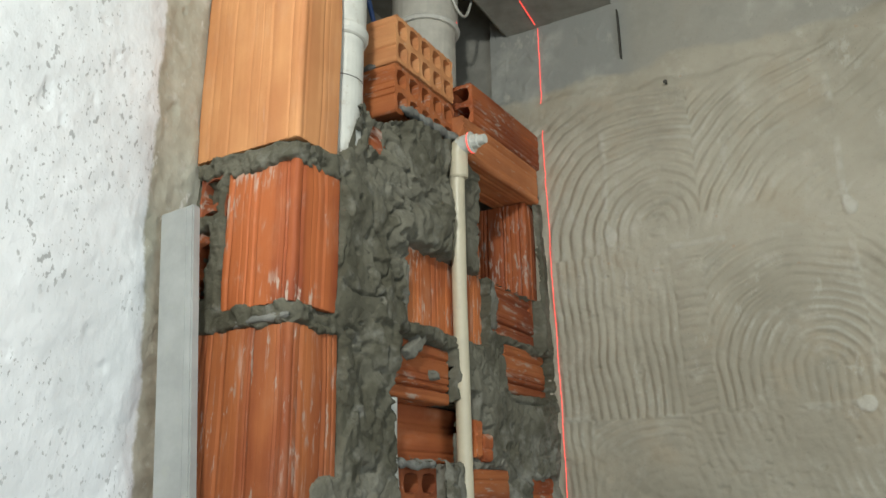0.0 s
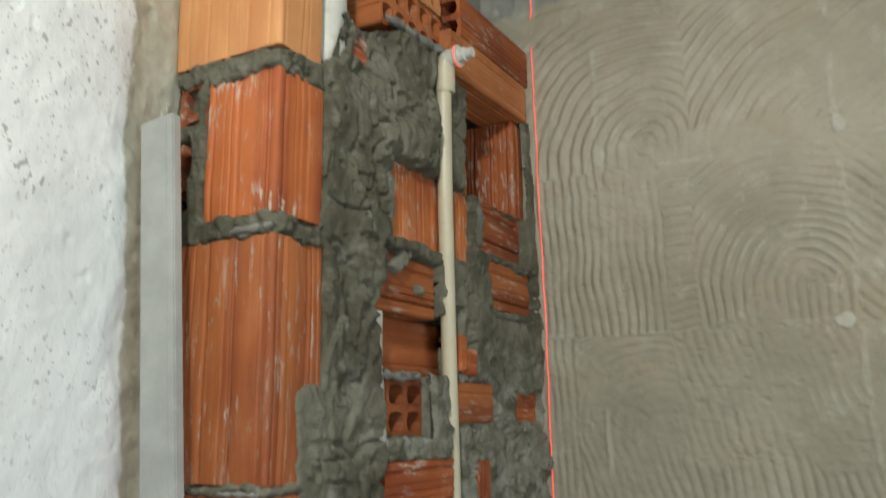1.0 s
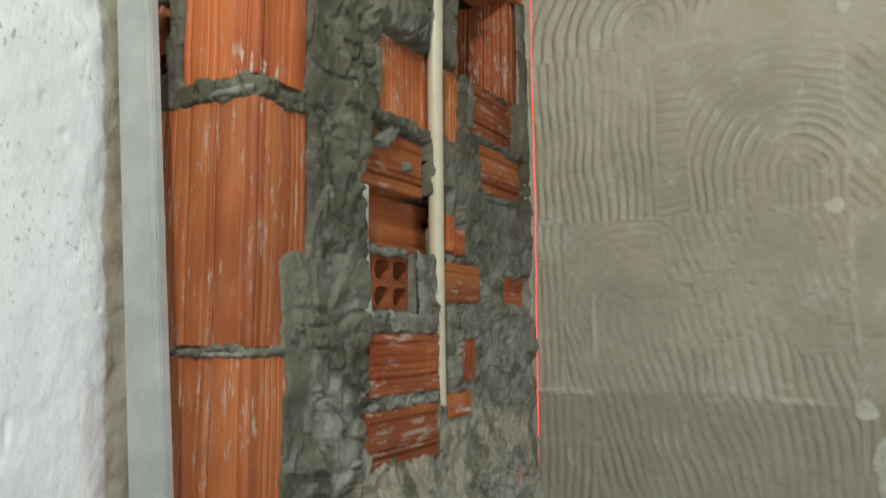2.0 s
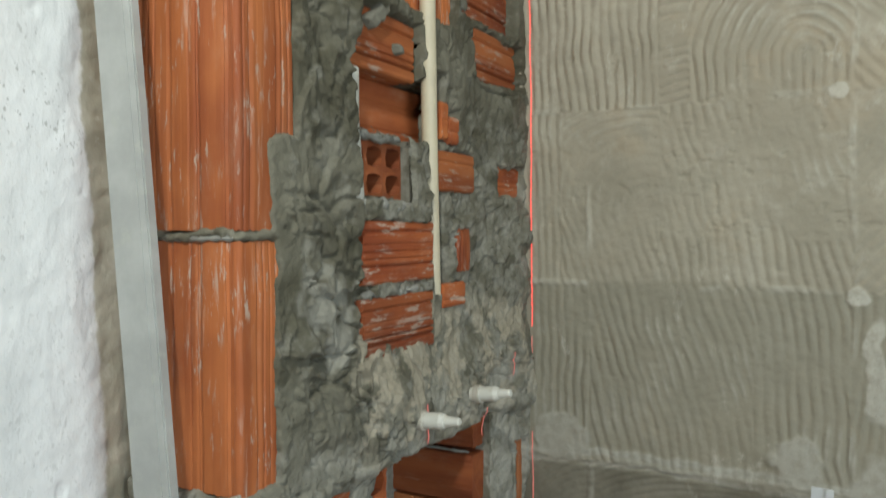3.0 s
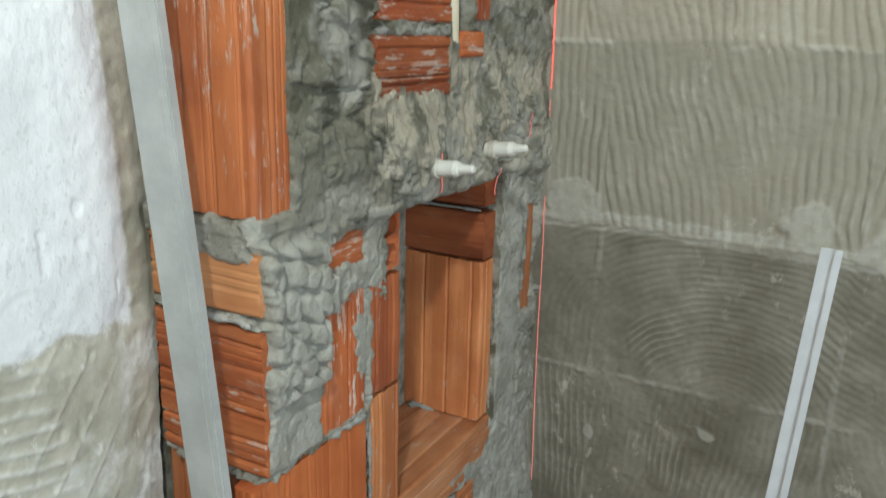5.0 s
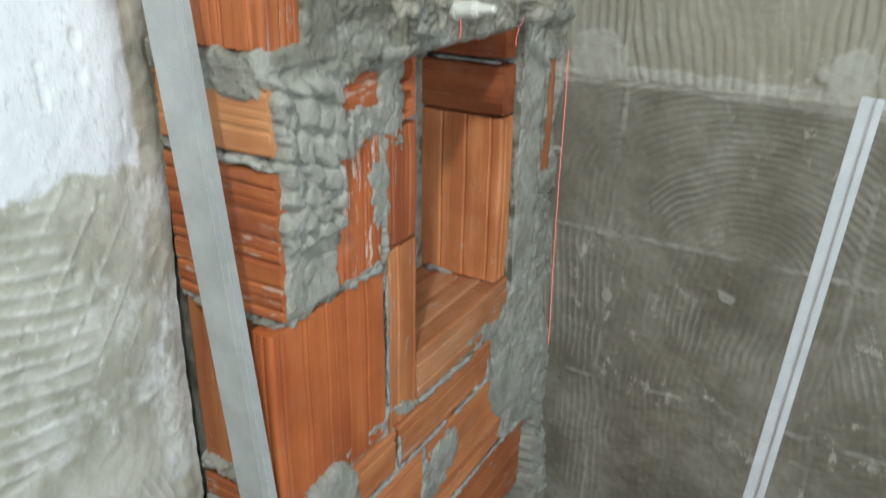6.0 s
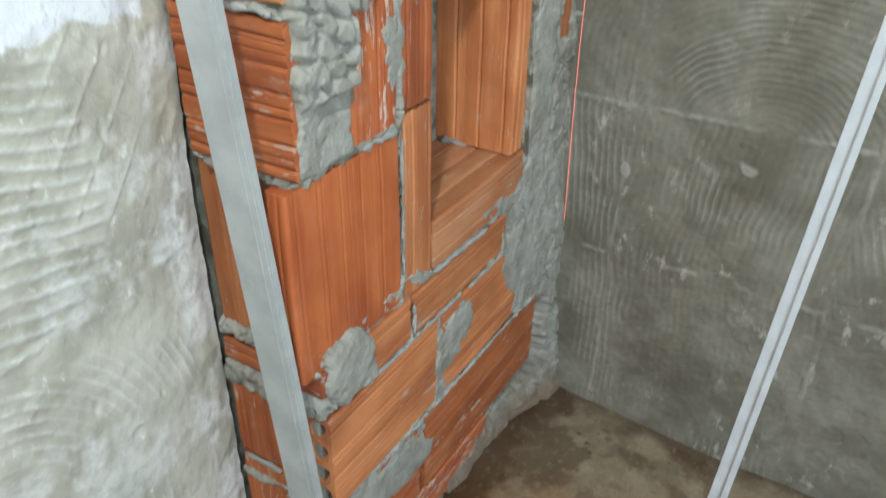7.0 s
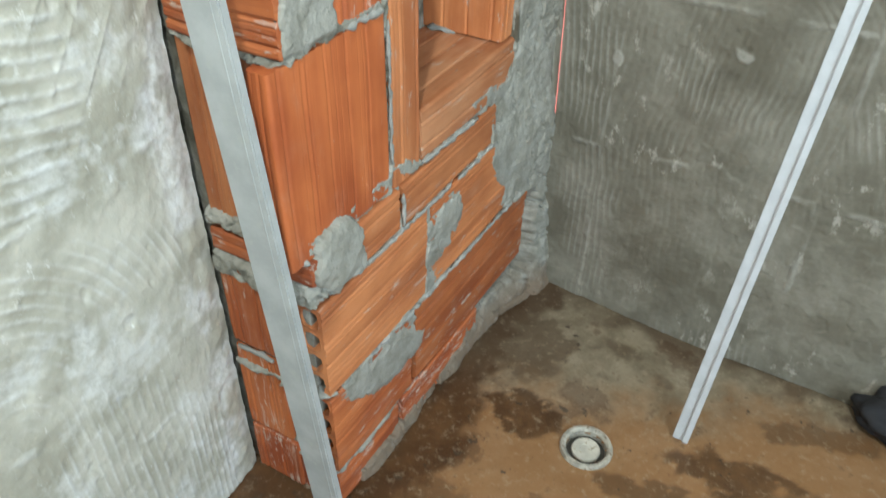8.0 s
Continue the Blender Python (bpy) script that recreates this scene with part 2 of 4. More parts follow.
def left_wall_material():
    m = Nodes("white_painted_render")
    x, y, z = m.xyz()
    warp = m.noise(14, 5, 0.65)
    paint = m.mix(m.ramp(m.noise(7, 4, 0.6), 0.3, 0.7), (0.61, 0.625, 0.63), (0.73, 0.74, 0.745))
    specks = m.ramp(m.noise(140, 2, 0.5, (1, 1, 0.55)), 0.625, 0.66)
    specks = m.math("MAXIMUM", specks, m.ramp(m.noise(230, 2, 0.5, (1, 1, 0.6)), 0.64, 0.68))
    specks = m.math("MULTIPLY", m.math("MULTIPLY", specks, m.ramp(m.noise(9, 3, 0.5), 0.36, 0.52)), m.ramp(z, 1.40, 1.75, 0.3, 1.0))
    paint = m.mix(m.math("MULTIPLY", specks, 0.7), paint, (0.26, 0.26, 0.25))
    grey = m.mix(m.ramp(m.noise(8, 5, 0.6), 0.35, 0.68), (0.320, 0.306, 0.240), (0.49, 0.472, 0.395))
    grey = m.mix(m.math("MULTIPLY", m.ramp(m.noise(30, 4, 0.65), 0.55, 0.75), 0.5), grey, (0.60, 0.595, 0.55))
    chalk = m.math("MULTIPLY", m.ramp(m.noise(70, 5, 0.7, (1, 1, 0.45)), 0.58, 0.66), m.ramp(m.noise(11, 3, 0.5), 0.44, 0.56))
    grey = m.mix(m.math("MULTIPLY", chalk, 0.55), grey, (0.70, 0.70, 0.665))
    grey = m.mix(m.math("MULTIPLY", m.tint(), m.ramp(m.noise(60, 5, 0.7), 0.35, 0.60, 0.35, 0.9)), grey, (0.66, 0.665, 0.64))
    wob = m.math("MULTIPLY", m.math("SUBTRACT", warp, 0.5), 0.09)
    above = m.ramp(m.math("ADD", z, wob), 1.05, 1.062)
    limit = m.ramp(z, 1.1, 2.15, -0.028, -0.080)
    inside = m.ramp(m.math("SUBTRACT", m.math("ADD", y, m.math("MULTIPLY", wob, 0.45)), limit), 0.004, -0.004)
    color = m.mix(m.math("MULTIPLY", above, inside), grey, paint)
    normal = m.bump(m.noise(240, 4, 0.7), 0.4, 0.0013, m.bump(m.noise(75, 4, 0.6, (1, 1, 0.6)), 0.55, 0.0035))
    return m.done(color, m.ramp(above, 0.0, 1.0, 0.55, 0.8), normal)


PAINTED = left_wall_material()


def floor_material():
    """Pale screed under brown iron-stained water marks, damp and dark along the walls."""
    m = Nodes("stained_screed")
    x, y, z = m.xyz()
    a = m.noise(5.5, 6, 0.62)
    b = m.noise(13, 6, 0.65)
    color = m.mix(m.ramp(b, 0.35, 0.65), (0.150, 0.118, 0.072), (0.265, 0.222, 0.148))
    # orange water stain in the middle, pale screed towards the wall
    away = m.math("ADD", m.math("ADD", m.math("MULTIPLY", x, -0.35), y), m.math("MULTIPLY", m.math("SUBTRACT", a, 0.5), 0.5))
    color = m.mix(m.math("MULTIPLY", m.ramp(away, 0.50, 0.28), 0.78), color, (0.235, 0.108, 0.029))
    drift = m.ramp(m.math("ADD", a, m.math("MULTIPLY", m.math("SUBTRACT", b, 0.5), 0.4)), 0.56, 0.62)
    color = m.mix(m.math("MULTIPLY", drift, 0.55), color, (0.072, 0.032, 0.010))
    wet = m.math("MULTIPLY", m.tint(), m.ramp(b, 0.30, 0.60, 0.65, 1.0))
    color = m.mix(m.math("MULTIPLY", wet, 0.88), color, (0.048, 0.021, 0.007))
    color = m.mix(m.math("MULTIPLY", m.ramp(m.noise(24, 4, 0.65), 0.62, 0.67), 0.85), color, (0.050, 0.034, 0.020))
    color = m.mix(m.math("MULTIPLY", m.ramp(m.noise(55, 6, 0.75), 0.52, 0.66), 0.30), color, (0.36, 0.30, 0.20))
    color = m.mix(m.math("MULTIPLY", m.ramp(m.noise(90, 5, 0.7), 0.58, 0.68), 0.4), color, (0.060, 0.036, 0.017))
    rough = m.ramp(wet, 0.0, 1.0, 0.75, 0.40)
    normal = m.bump(m.noise(160, 4, 0.65), 0.35, 0.0015, m.bump(m.noise(24, 4, 0.6), 0.4, 0.004))
    return m.done(color, rough, normal)


SCREED = floor_material()


def plain(name, color, rough=0.6, metal=0.0, vary=0.12, scale=25, relief=0.12, stain=None):
    m = Nodes(name)
    dark = tuple(c * (1 - 2 * vary) for c in color)
    c = m.mix(m.ramp(m.noise(scale, 5, 0.6), 0.35, 0.7), dark, color)
    if stain:
        c = m.mix(m.ramp(m.noise(scale * 2.2, 5, 0.65), 0.56, 0.68), c, stain)
    return m.done(c, rough, m.bump(m.noise(scale * 8, 3, 0.6), relief, 0.001), metal)


PVC_WHITE = plain("pvc_white", (0.66, 0.66, 0.60), 0.42, vary=0.06, stain=(0.47, 0.44, 0.37))
PVC_CREAM = plain("pvc_cream", (0.62, 0.56, 0.41), 0.38, vary=0.07, scale=14, stain=(0.50, 0.45, 0.35))
PVC_GREY = plain("pvc_grey", (0.52, 0.49, 0.42), 0.5, vary=0.1)
ALUMINIUM = plain("dull_aluminium", (0.42, 0.43, 0.415), 0.55, 0.12, vary=0.10, scale=18, stain=(0.39, 0.40, 0.37))
TRIM_WHITE = plain("trim_white", (0.47, 0.48, 0.485), 0.4, vary=0.06, stain=(0.44, 0.45, 0.45))
CONCRETE = plain("concrete", (0.36, 0.345, 0.295), 0.9, vary=0.22, scale=7, relief=0.5)
ROOM_PAINT = plain("room_render", (0.27, 0.265, 0.245), 0.9, vary=0.08, scale=6)
BLACK_CLOTH = plain("black_cloth", (0.018, 0.018, 0.020), 0.9)
CABLE_BLUE = plain("cable_blue", (0.04, 0.10, 0.30), 0.45)
CABLE_WHITE = plain("cable_white", (0.62, 0.60, 0.53), 0.45)
DRAIN_RIM = plain("drain_rim", (0.47, 0.44, 0.36), 0.7, vary=0.25, scale=45, stain=(0.14, 0.10, 0.06))
DRAIN_CAP = plain("drain_cap", (0.56, 0.53, 0.44), 0.6, vary=0.15, scale=26, stain=(0.22, 0.16, 0.09))
DARK = plain("drain_inside", (0.05, 0.045, 0.035), 0.7)


def laser_material(name, color, strength):
    m = Nodes(name)
    m.bsdf.inputs["Emission Color"].default_value = (*color, 1)
    m.bsdf.inputs["Emission Strength"].default_value = strength
    return m.done((0.40, 0.16, 0.13), 0.8)


LASER = laser_material("laser_red", (1.0, 0.05, 0.04), 1.5)
LASER_FAINT = laser_material("laser_red_faint", (1.0, 0.22, 0.18), 0.42)


# ---- mesh helpers ----
def mesh_object(name, verts, faces, material, parent=None, smooth=False):
    me = bpy.data.meshes.new(name)
    me.from_pydata([tuple(v) for v in verts], [], [tuple(f) for f in faces])
    me.materials.append(material)
    if smooth:
        me.polygons.foreach_set("use_smooth", [True] * len(me.polygons))
    me.update()
    ob = new(name, me)
    ob.parent = parent
    return ob


def part(name, bm, material, parent=None, label="", smooth=False):
    bmesh.ops.recalc_face_normals(bm, faces=bm.faces)
    me = bpy.data.meshes.new(name)
    bm.to_mesh(me)
    bm.free()
    me.materials.append(material)
    if smooth:
        me.polygons.foreach_set("use_smooth", [True] * len(me.polygons))
    ob = new(name, me)
    ob.parent = parent
    return tagged(ob, label)


def box_bm(lo, hi, bevel=0.0, bm=None):
    bm = bm or bmesh.new()
    mid = [(a + b) / 2 for a, b in zip(lo, hi)]
    size = [b - a for a, b in zip(lo, hi)]
    made = bmesh.ops.create_cube(bm, size=1, matrix=Matrix.Translation(mid) @ Matrix.Diagonal((*size, 1)))
    if bevel:
        edges = list({e for v in made["verts"] for e in v.link_edges})
        bmesh.ops.bevel(bm, geom=edges, offset=bevel, segments=2, affect="EDGES")
    return bm


def tube_bm(points, radius, sides=20, bm=None, closed_ends=True):
    """A round tube along a line of points; radius a number or one for each point."""
    bm = bm or bmesh.new()
    pts = [Vector(p) for p in points]
    radii = radius if isinstance(radius, (list, tuple)) else [radius] * len(pts)
    rings, last = [], None
    for k, p in enumerate(pts):
        way = (pts[min(k + 1, len(pts) - 1)] - pts[max(k - 1, 0)]).normalized()
        side = last if last is not None else (Vector((1, 0, 0)) if abs(way.x) < 0.9 else Vector((0, 1, 0)))
        side = (side - way * side.dot(way)).normalized()
        last = side
        up = way.cross(side)
        rings.append([bm.verts.new(p + radii[k] * (math.cos(a) * side + math.sin(a) * up))
                      for a in (2 * math.pi * q / sides for q in range(sides))])
    for a, b in zip(rings, rings[1:]):
        for q in range(sides):
            bm.faces.new((a[q], a[(q + 1) % sides], b[(q + 1) % sides], b[q]))
    if closed_ends:
        bm.faces.new(rings[0])
        bm.faces.new(rings[-1])
    return bm


def lathe_bm(profile, sides=40, bm=None):
    """A turned shape round local z from (radius, height) pairs."""
    bm = bm or bmesh.new()
    rings = [[bm.verts.new((r * math.cos(a), r * math.sin(a), z)) for a in (2 * math.pi * q / sides for q in range(sides))]
             for r, z in profile]
    for a, b in zip(rings, rings[1:]):
        for q in range(sides):
            bm.faces.new((a[q], a[(q + 1) % sides], b[(q + 1) % sides], b[q]))
    bm.faces.new(rings[0])
    bm.faces.new(rings[-1])
    return bm


def sheet(name, place, keep, nu, nv, material, parent=None, tint=None):
    """A fine sheet: place is an array (nv, nu, 3), keep an array of cells to keep."""
    idx = np.arange(nu * nv).reshape(nv, nu)
    quads = np.stack([idx[:-1, :-1], idx[:-1, 1:], idx[1:, 1:], idx[1:, :-1]], -1)[keep].reshape(-1, 4)
    used, corners = np.unique(quads, return_inverse=True)
    corners = corners.reshape(-1).astype(np.int32)
    me = bpy.data.meshes.new(name)
    me.vertices.add(len(used))
    me.vertices.foreach_set("co", place.reshape(-1, 3)[used].astype(np.float32).ravel())
    me.loops.add(len(corners))
    me.loops.foreach_set("vertex_index", corners)
    me.polygons.add(len(quads))
    me.polygons.foreach_set("loop_start", np.arange(0, 4 * len(quads), 4, dtype=np.int32))
    me.update(calc_edges=True)
    me.materials.append(material)
    me.polygons.foreach_set("use_smooth", [True] * len(me.polygons))
    if tint is not None:
        me.attributes.new("tint", "FLOAT", "POINT").data.foreach_set("value", tint.reshape(-1)[used].astype(np.float32))
    me.update()
    ob = new(name, me)
    ob.parent = parent
    return ob


# ---- shell of the room ----
def slab(name, lo, hi, material, label, category):
    return tagged(part(name, box_bm(lo, hi), material), label, category, kind="structure")


slab("wall_south", (LEFT - 0.15, BACK - 0.15, 0), (EAST + 0.15, BACK, CEIL), ROOM_PAINT, "plain pale rendered wall opposite the brick pillar", "wall")
# unseen wall; its opening is assumed, only to let the fill light in
east = tagged(new("wall_east"), "plain pale rendered side wall, unseen, with an assumed opening for fill light", "wall", kind="structure")
for lo, hi in (((EAST, BACK, 0), (EAST + 0.15, -1.25, CEIL)), ((EAST, -0.19, 0), (EAST + 0.15, RIGHT + 0.15, CEIL)),
               ((EAST, -1.25, 0), (EAST + 0.15, -0.19, 0.38)), ((EAST, -1.25, 2.12), (EAST + 0.15, -0.19, CEIL))):
    part("wall_piece", box_bm(lo, hi), ROOM_PAINT, east)
slab("ceiling", (-0.9, BACK - 0.15, CEIL), (EAST + 0.15, RIGHT + 0.15, CEIL + 0.15), CONCRETE, "bare grey concrete ceiling slab", "ceiling")

# floor, slightly uneven
nu, nv = 340, 460
fu, fv = np.meshgrid(np.linspace(-0.5, EAST, nu), np.linspace(BACK, RIGHT + 0.1, nv))
fh = 0.004 * fbm(fu, fv, 5, 4, 3) - 0.002
hole = np.hypot(fu - 0.355, fv - 0.359)
fh = fh - 0.004 * step(0.13, 0.05, hole)
# iron-brown damp: along the pillar and the wall, a tongue to the drain, pools in front of the trim
ragged = 0.07 * fbm(fu, fv, 9, 4, 301) + 0.03 * fbm(fu, fv, 40, 3, 302)
damp = step(0.15, 0.08, fu + 1.2 * ragged)
damp = np.maximum(damp, 0.8 * step(0.70, 0.75, fv + 0.8 * ragged))
for cu, cv, ru_, rv_, deep in ((0.215, 0.385, 0.095, 0.032, 1.0), (0.630, 0.430, 0.120, 0.055, 0.9), (0.470, 0.315, 0.075, 0.030, 0.7), (0.330, 0.655, 0.050, 0.028, 0.6),
                               (0.160, 0.560, 0.060, 0.110, 0.7), (0.470, 0.640, 0.030, 0.020, 0.5), (0.760, 0.620, 0.090, 0.040, 0.6), (0.20, 0.10, 0.10, 0.06, 0.7)):
    damp = np.maximum(damp, deep * step(1.12, 0.88, np.hypot((fu - cu + ragged) / ru_, (fv - cv + ragged) / rv_)))
cells_u, cells_v = (fu[:-1, :-1] + fu[1:, 1:]) / 2, (fv[:-1, :-1] + fv[1:, 1:]) / 2
tagged(sheet("floor", np.stack([fu, fv, fh], -1), np.hypot(cells_u - 0.355, cells_v - 0.359) > 0.040, nu, nv, SCREED, tint=damp),
       "rough cement floor stained brown by damp", "floor", kind="structure")
slab("ground", (-0.9, BACK - 0.15, -0.3), (EAST + 0.15, RIGHT + 0.2, -0.09), CONCRETE, "concrete bed under the floor screed", "ground")

# right wall: combed adhesive left by old tiles
WALL_FROM, WALL_LONG = -0.10, 1.10
nu, nv = 460, 1040
ru, rz = np.meshgrid(np.linspace(WALL_FROM, WALL_FROM + WALL_LONG, nu), np.linspace(0.0, CEIL, nv))
wu = ru + 0.016 * fbm(ru, rz, 7, 3, 21)
wz = rz + 0.016 * fbm(ru, rz, 7, 3, 22)
PITCH = 0.0178


def arcs(cu, cz, squash=1.0):
    return np.hypot(wu - cu, (wz - cz) * squash)


def arch(cu, cz, lean=0.0):
    """Nested arches: round above, straight legs below."""
    return np.hypot(wu - cu + lean * (wz - cz), np.maximum(wz - cz, 0))


def lines(degrees):
    return wu * math.cos(radians(degrees)) + wz * math.sin(radians(degrees))


# rows of old tile beds from the top down: z0, z1, then (x0, x1, stroke) beds
beds = [
    (2.060, 2.41, ((-1, 0.345, 0.74 * arch(0.255, 2.10)), (0.345, 0.60, 0.70 * arch(0.62, 2.04, -0.15)), (0.60, 2, 0.8 * lines(-50)))),
    (1.730, 2.060, ((-1, 0.285, lines(3)), (0.285, 0.338, lines(-80)), (0.338, 0.60, arch(0.53, 1.80, 0.1)), (0.60, 2, lines(42)))),
    (1.397, 1.730, ((-1, 0.100, lines(2)), (0.100, 0.285, arch(0.285, 1.52, 0.35)), (0.285, 0.60, lines(15)), (0.60, 2, lines(-40)))),
    (1.060, 1.397, ((-1, 0.157, lines(1)), (0.157, 0.45, lines(14)), (0.45, 0.60, lines(3)), (0.60, 2, lines(-8)))),
    (0.750, 1.060, ((-1, 0.165, arch(0.185, 0.86)), (0.165, 0.60, arcs(0.42, 0.70, 1.15)), (0.60, 2, lines(70)))),
    (0.415, 0.750, ((-1, 0.165, lines(3)), (0.165, 0.60, lines(-6)), (0.60, 2, lines(20)))),
    (-1.0, 0.415, ((-1, 0.165, lines(0)), (0.165, 0.60, lines(4)), (0.60, 2, lines(-72)))),
]
phase, seam = np.zeros_like(ru), np.full_like(ru, 9.0)
for z0, z1, row in beds:
    for x0, x1, stroke in row:
        inside = (rz >= z0) & (rz < z1) & (ru >= x0) & (ru < x1)
        phase = np.where(inside, stroke, phase)
    seam = np.minimum(seam, np.abs(rz - z0 + 0.006 * vnoise(ru * 9, rz * 2, 4)))
for x0 in (0.158, 0.600):
    seam = np.where(rz < 2.40, np.minimum(seam, np.abs(ru - x0 + 0.005 * vnoise(ru, rz * 8, 6))), seam)
comb = np.cos(2 * math.pi * phase / np.where(rz < 1.05, 0.0150, PITCH))
comb = np.where(comb > -0.2, np.abs(comb + 0.2) ** 0.6 * np.sign(comb + 0.2), 1.6 * (comb + 0.2))
patchy = fbm(ru, rz, 5, 3, 31)
strength = 0.0020 * (0.38 + 0.62 * step(-0.35, 0.25, patchy)) * (0.75 + 0.35 * vnoise(ru * 30, rz * 30, 35)) * (0.45 + 0.55 * step(-0.30, 0.05, fbm(ru, rz, 15, 3, 37)))
strength = strength * step(2.42, 2.37, rz + 0.02 * vnoise(ru * 7, rz, 5)) * (0.35 + 0.65 * step(0.25, 0.5, rz))
strength = strength * np.where(rz < 1.05, 0.50, np.where(rz < 1.73, 0.80, np.where(rz < 2.06, 1.1, 1.7))) * (1 - 0.55 * step(0.58, 0.66, ru) * step(1.1, 0.9, rz))
strength = strength * (1 - 0.8 * step(0.055, 0.035, np.abs(rz - 2.075 - 0.05 * fbm(ru, rz, 5, 2, 33))) * step(0.20, 0.26, ru))
blot = step(0.42, 0.58, fbm(ru, rz, 6.5, 3, 77))
rh = strength * comb * (1 - blot) + 0.0018 * blot + 0.006 * fbm(ru, rz, 2.5, 4, 40)
# grout crumbs in the old joints, broken along their length
crumb = step(-0.15, 0.35, vnoise(ru * 16, rz * 16, 8)) * (0.6 + 0.4 * vnoise(ru * 90, rz * 90, 9))
rh = rh + 0.0036 * step(0.008, 0.002, seam) * crumb
pale = 0.55 * step(0.009, 0.003, seam) * crumb + 0.5 * step(0.45, 1.2, comb) * step(0.1, 0.45, fbm(ru, rz, 7, 4, 36))
# the thick ledge where the upper coat ends, with pats of adhesive on it
ledge = rz + 0.010 * fbm(ru, rz, 6, 3, 18) + 0.006 * fbm(ru, rz, 40, 3, 17)
rh = rh - 0.0025 * step(1.060, 1.040, ledge) + 0.0018 * step(0.020, 0.008, np.abs(ledge - 1.066))
pale = np.maximum(pale, 0.95 * step(0.020, 0.014, np.abs(ledge - 1.062)) * (0.45 + 0.55 * step(0.003, 0.007, np.abs(ledge - 1.060))))
for cu, cz, wide, tall in ((0.105, 1.100, 0.055, 0.040), (0.52, 1.105, 0.050, 0.042), (0.700, 1.080, 0.085, 0.062), (0.640, 1.270, 0.022, 0.090), (0.605, 1.405, 0.026, 0.018),
                           (0.595, 2.080, 0.016, 0.022), (0.585, 1.745, 0.020, 0.018), (0.393, 0.673, 0.020, 0.014), (0.155, 2.11, 0.012, 0.022), (0.165, 0.62, 0.012, 0.016)):
    pat = np.hypot((ru - cu + 0.030 * fbm(ru, rz, 12, 4, 71)) / wide, (rz - cz + 0.030 * fbm(ru, rz, 12, 4, 72)) / tall)
    pat = step(1.10, 0.85, pat + 0.25 * fbm(ru, rz, 30, 3, 74))
    rh = rh * (1 - 0.8 * pat) + pat * (0.0024 + 0.0010 * fbm(ru, rz, 25, 3, 73))
    pale = np.maximum(pale, 0.8 * pat)
rh = rh - 0.008 * step(2.43, 2.46, rz + 0.10 * fbm(ru, rz, 5, 4, 19))
rh = rh + 0.0022 * fbm(ru, rz, 26, 3, 51) + 0.0010 * fbm(ru, rz, 90, 3, 55) - 0.0030 * step(0.42, 0.55, fbm(ru, rz * 1.6, 34, 3, 56)) * step(-0.05, 0.25, fbm(ru, rz, 6, 2, 57)) * step(1.3, 1.6, rz) * step(2.44, 2.40, rz) + 0.0016 * flakes(ru + 0.01 * fbm(ru, rz, 20, 3, 52), rz, 0.03, 53) * step(0.0, 0.4, fbm(ru, rz, 5, 3, 54))
foot = step(0.13, 0.0, rz + 0.03 * fbm(ru, rz, 8, 3, 61))
rh = rh + 0.010 * foot + np.interp(ru, [0.07, 0.42, 0.83], [0.0, 0.030, 0.042]) * step(0.50, 0.0, rz)
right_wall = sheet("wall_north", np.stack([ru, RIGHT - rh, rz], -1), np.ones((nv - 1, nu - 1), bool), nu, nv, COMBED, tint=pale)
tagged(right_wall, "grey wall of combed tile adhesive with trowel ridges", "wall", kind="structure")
part("wall_core", box_bm((-0.9, RIGHT + 0.022, 0), (EAST, RIGHT + 0.17, CEIL)), CONCRETE, right_wall)
part("joint_line", box_bm((0.2165, RIGHT - 0.004, 2.50), (0.219, RIGHT + 0.01, 2.62)), DARK, right_wall)
part("wall_end", box_bm((WALL_FROM + WALL_LONG - 0.01, RIGHT - 0.003, 0), (EAST, RIGHT + 0.0215, CEIL)), COMBED, right_wall)

MORTAR_PALE = mortar_material("mortar_pale", (0.17, 0.168, 0.148), (0.27, 0.268, 0.240), (0.40, 0.395, 0.36), 0.9)
part("nail", tube_bm([(0.309, RIGHT + 0.004, 2.407), (0.309, RIGHT - 0.012, 2.407), (0.309, RIGHT - 0.013, 2.407), (0.309, RIGHT - 0.016, 2.407)], [0.0025, 0.0025, 0.0045, 0.0045], 10), DARK, right_wall, "dark rusty nail head")

# left wall: white render above, bare combed mortar below
nu, nv = 250, 900
lu, lz = np.meshgrid(np.linspace(-0.60, 0.012, nu), np.linspace(0.0, CEIL, nv))
warp = 0.02 * fbm(lu, lz, 6, 3, 81)
low = step(1.06, 1.03, lz + 0.045 * fbm(lu, lz, 14, 3, 82))
lw = lu + 0.01 * fbm(lu, lz, 20, 3, 180)
lh = 0.0014 * fbm(lu, lz, 9, 4, 83) + 0.0016 * fbm(lu, lz, 45, 3, 84)
pits = step(0.55, 0.75, fbm(lu, lz * 0.6, 42, 2, 85))
lh = lh - 0.002 * pits
ridge = np.cos(2 * math.pi * (lz + 0.18 * lu + warp) / 0.0225)
fine = np.cos(2 * math.pi * (np.hypot(lu + 0.36, 0.8 * np.maximum(lz - 0.44, 0)) + 0.3 * warp) / 0.0155)
zone = step(-0.125, -0.16, lu + 0.03 * fbm(lu, lz, 9, 3, 86)) * step(0.72, 0.79, lz - 0.2 * (lu + 0.12)) * step(-0.55, -0.1, fbm(lu, lz, 7, 2, 87))
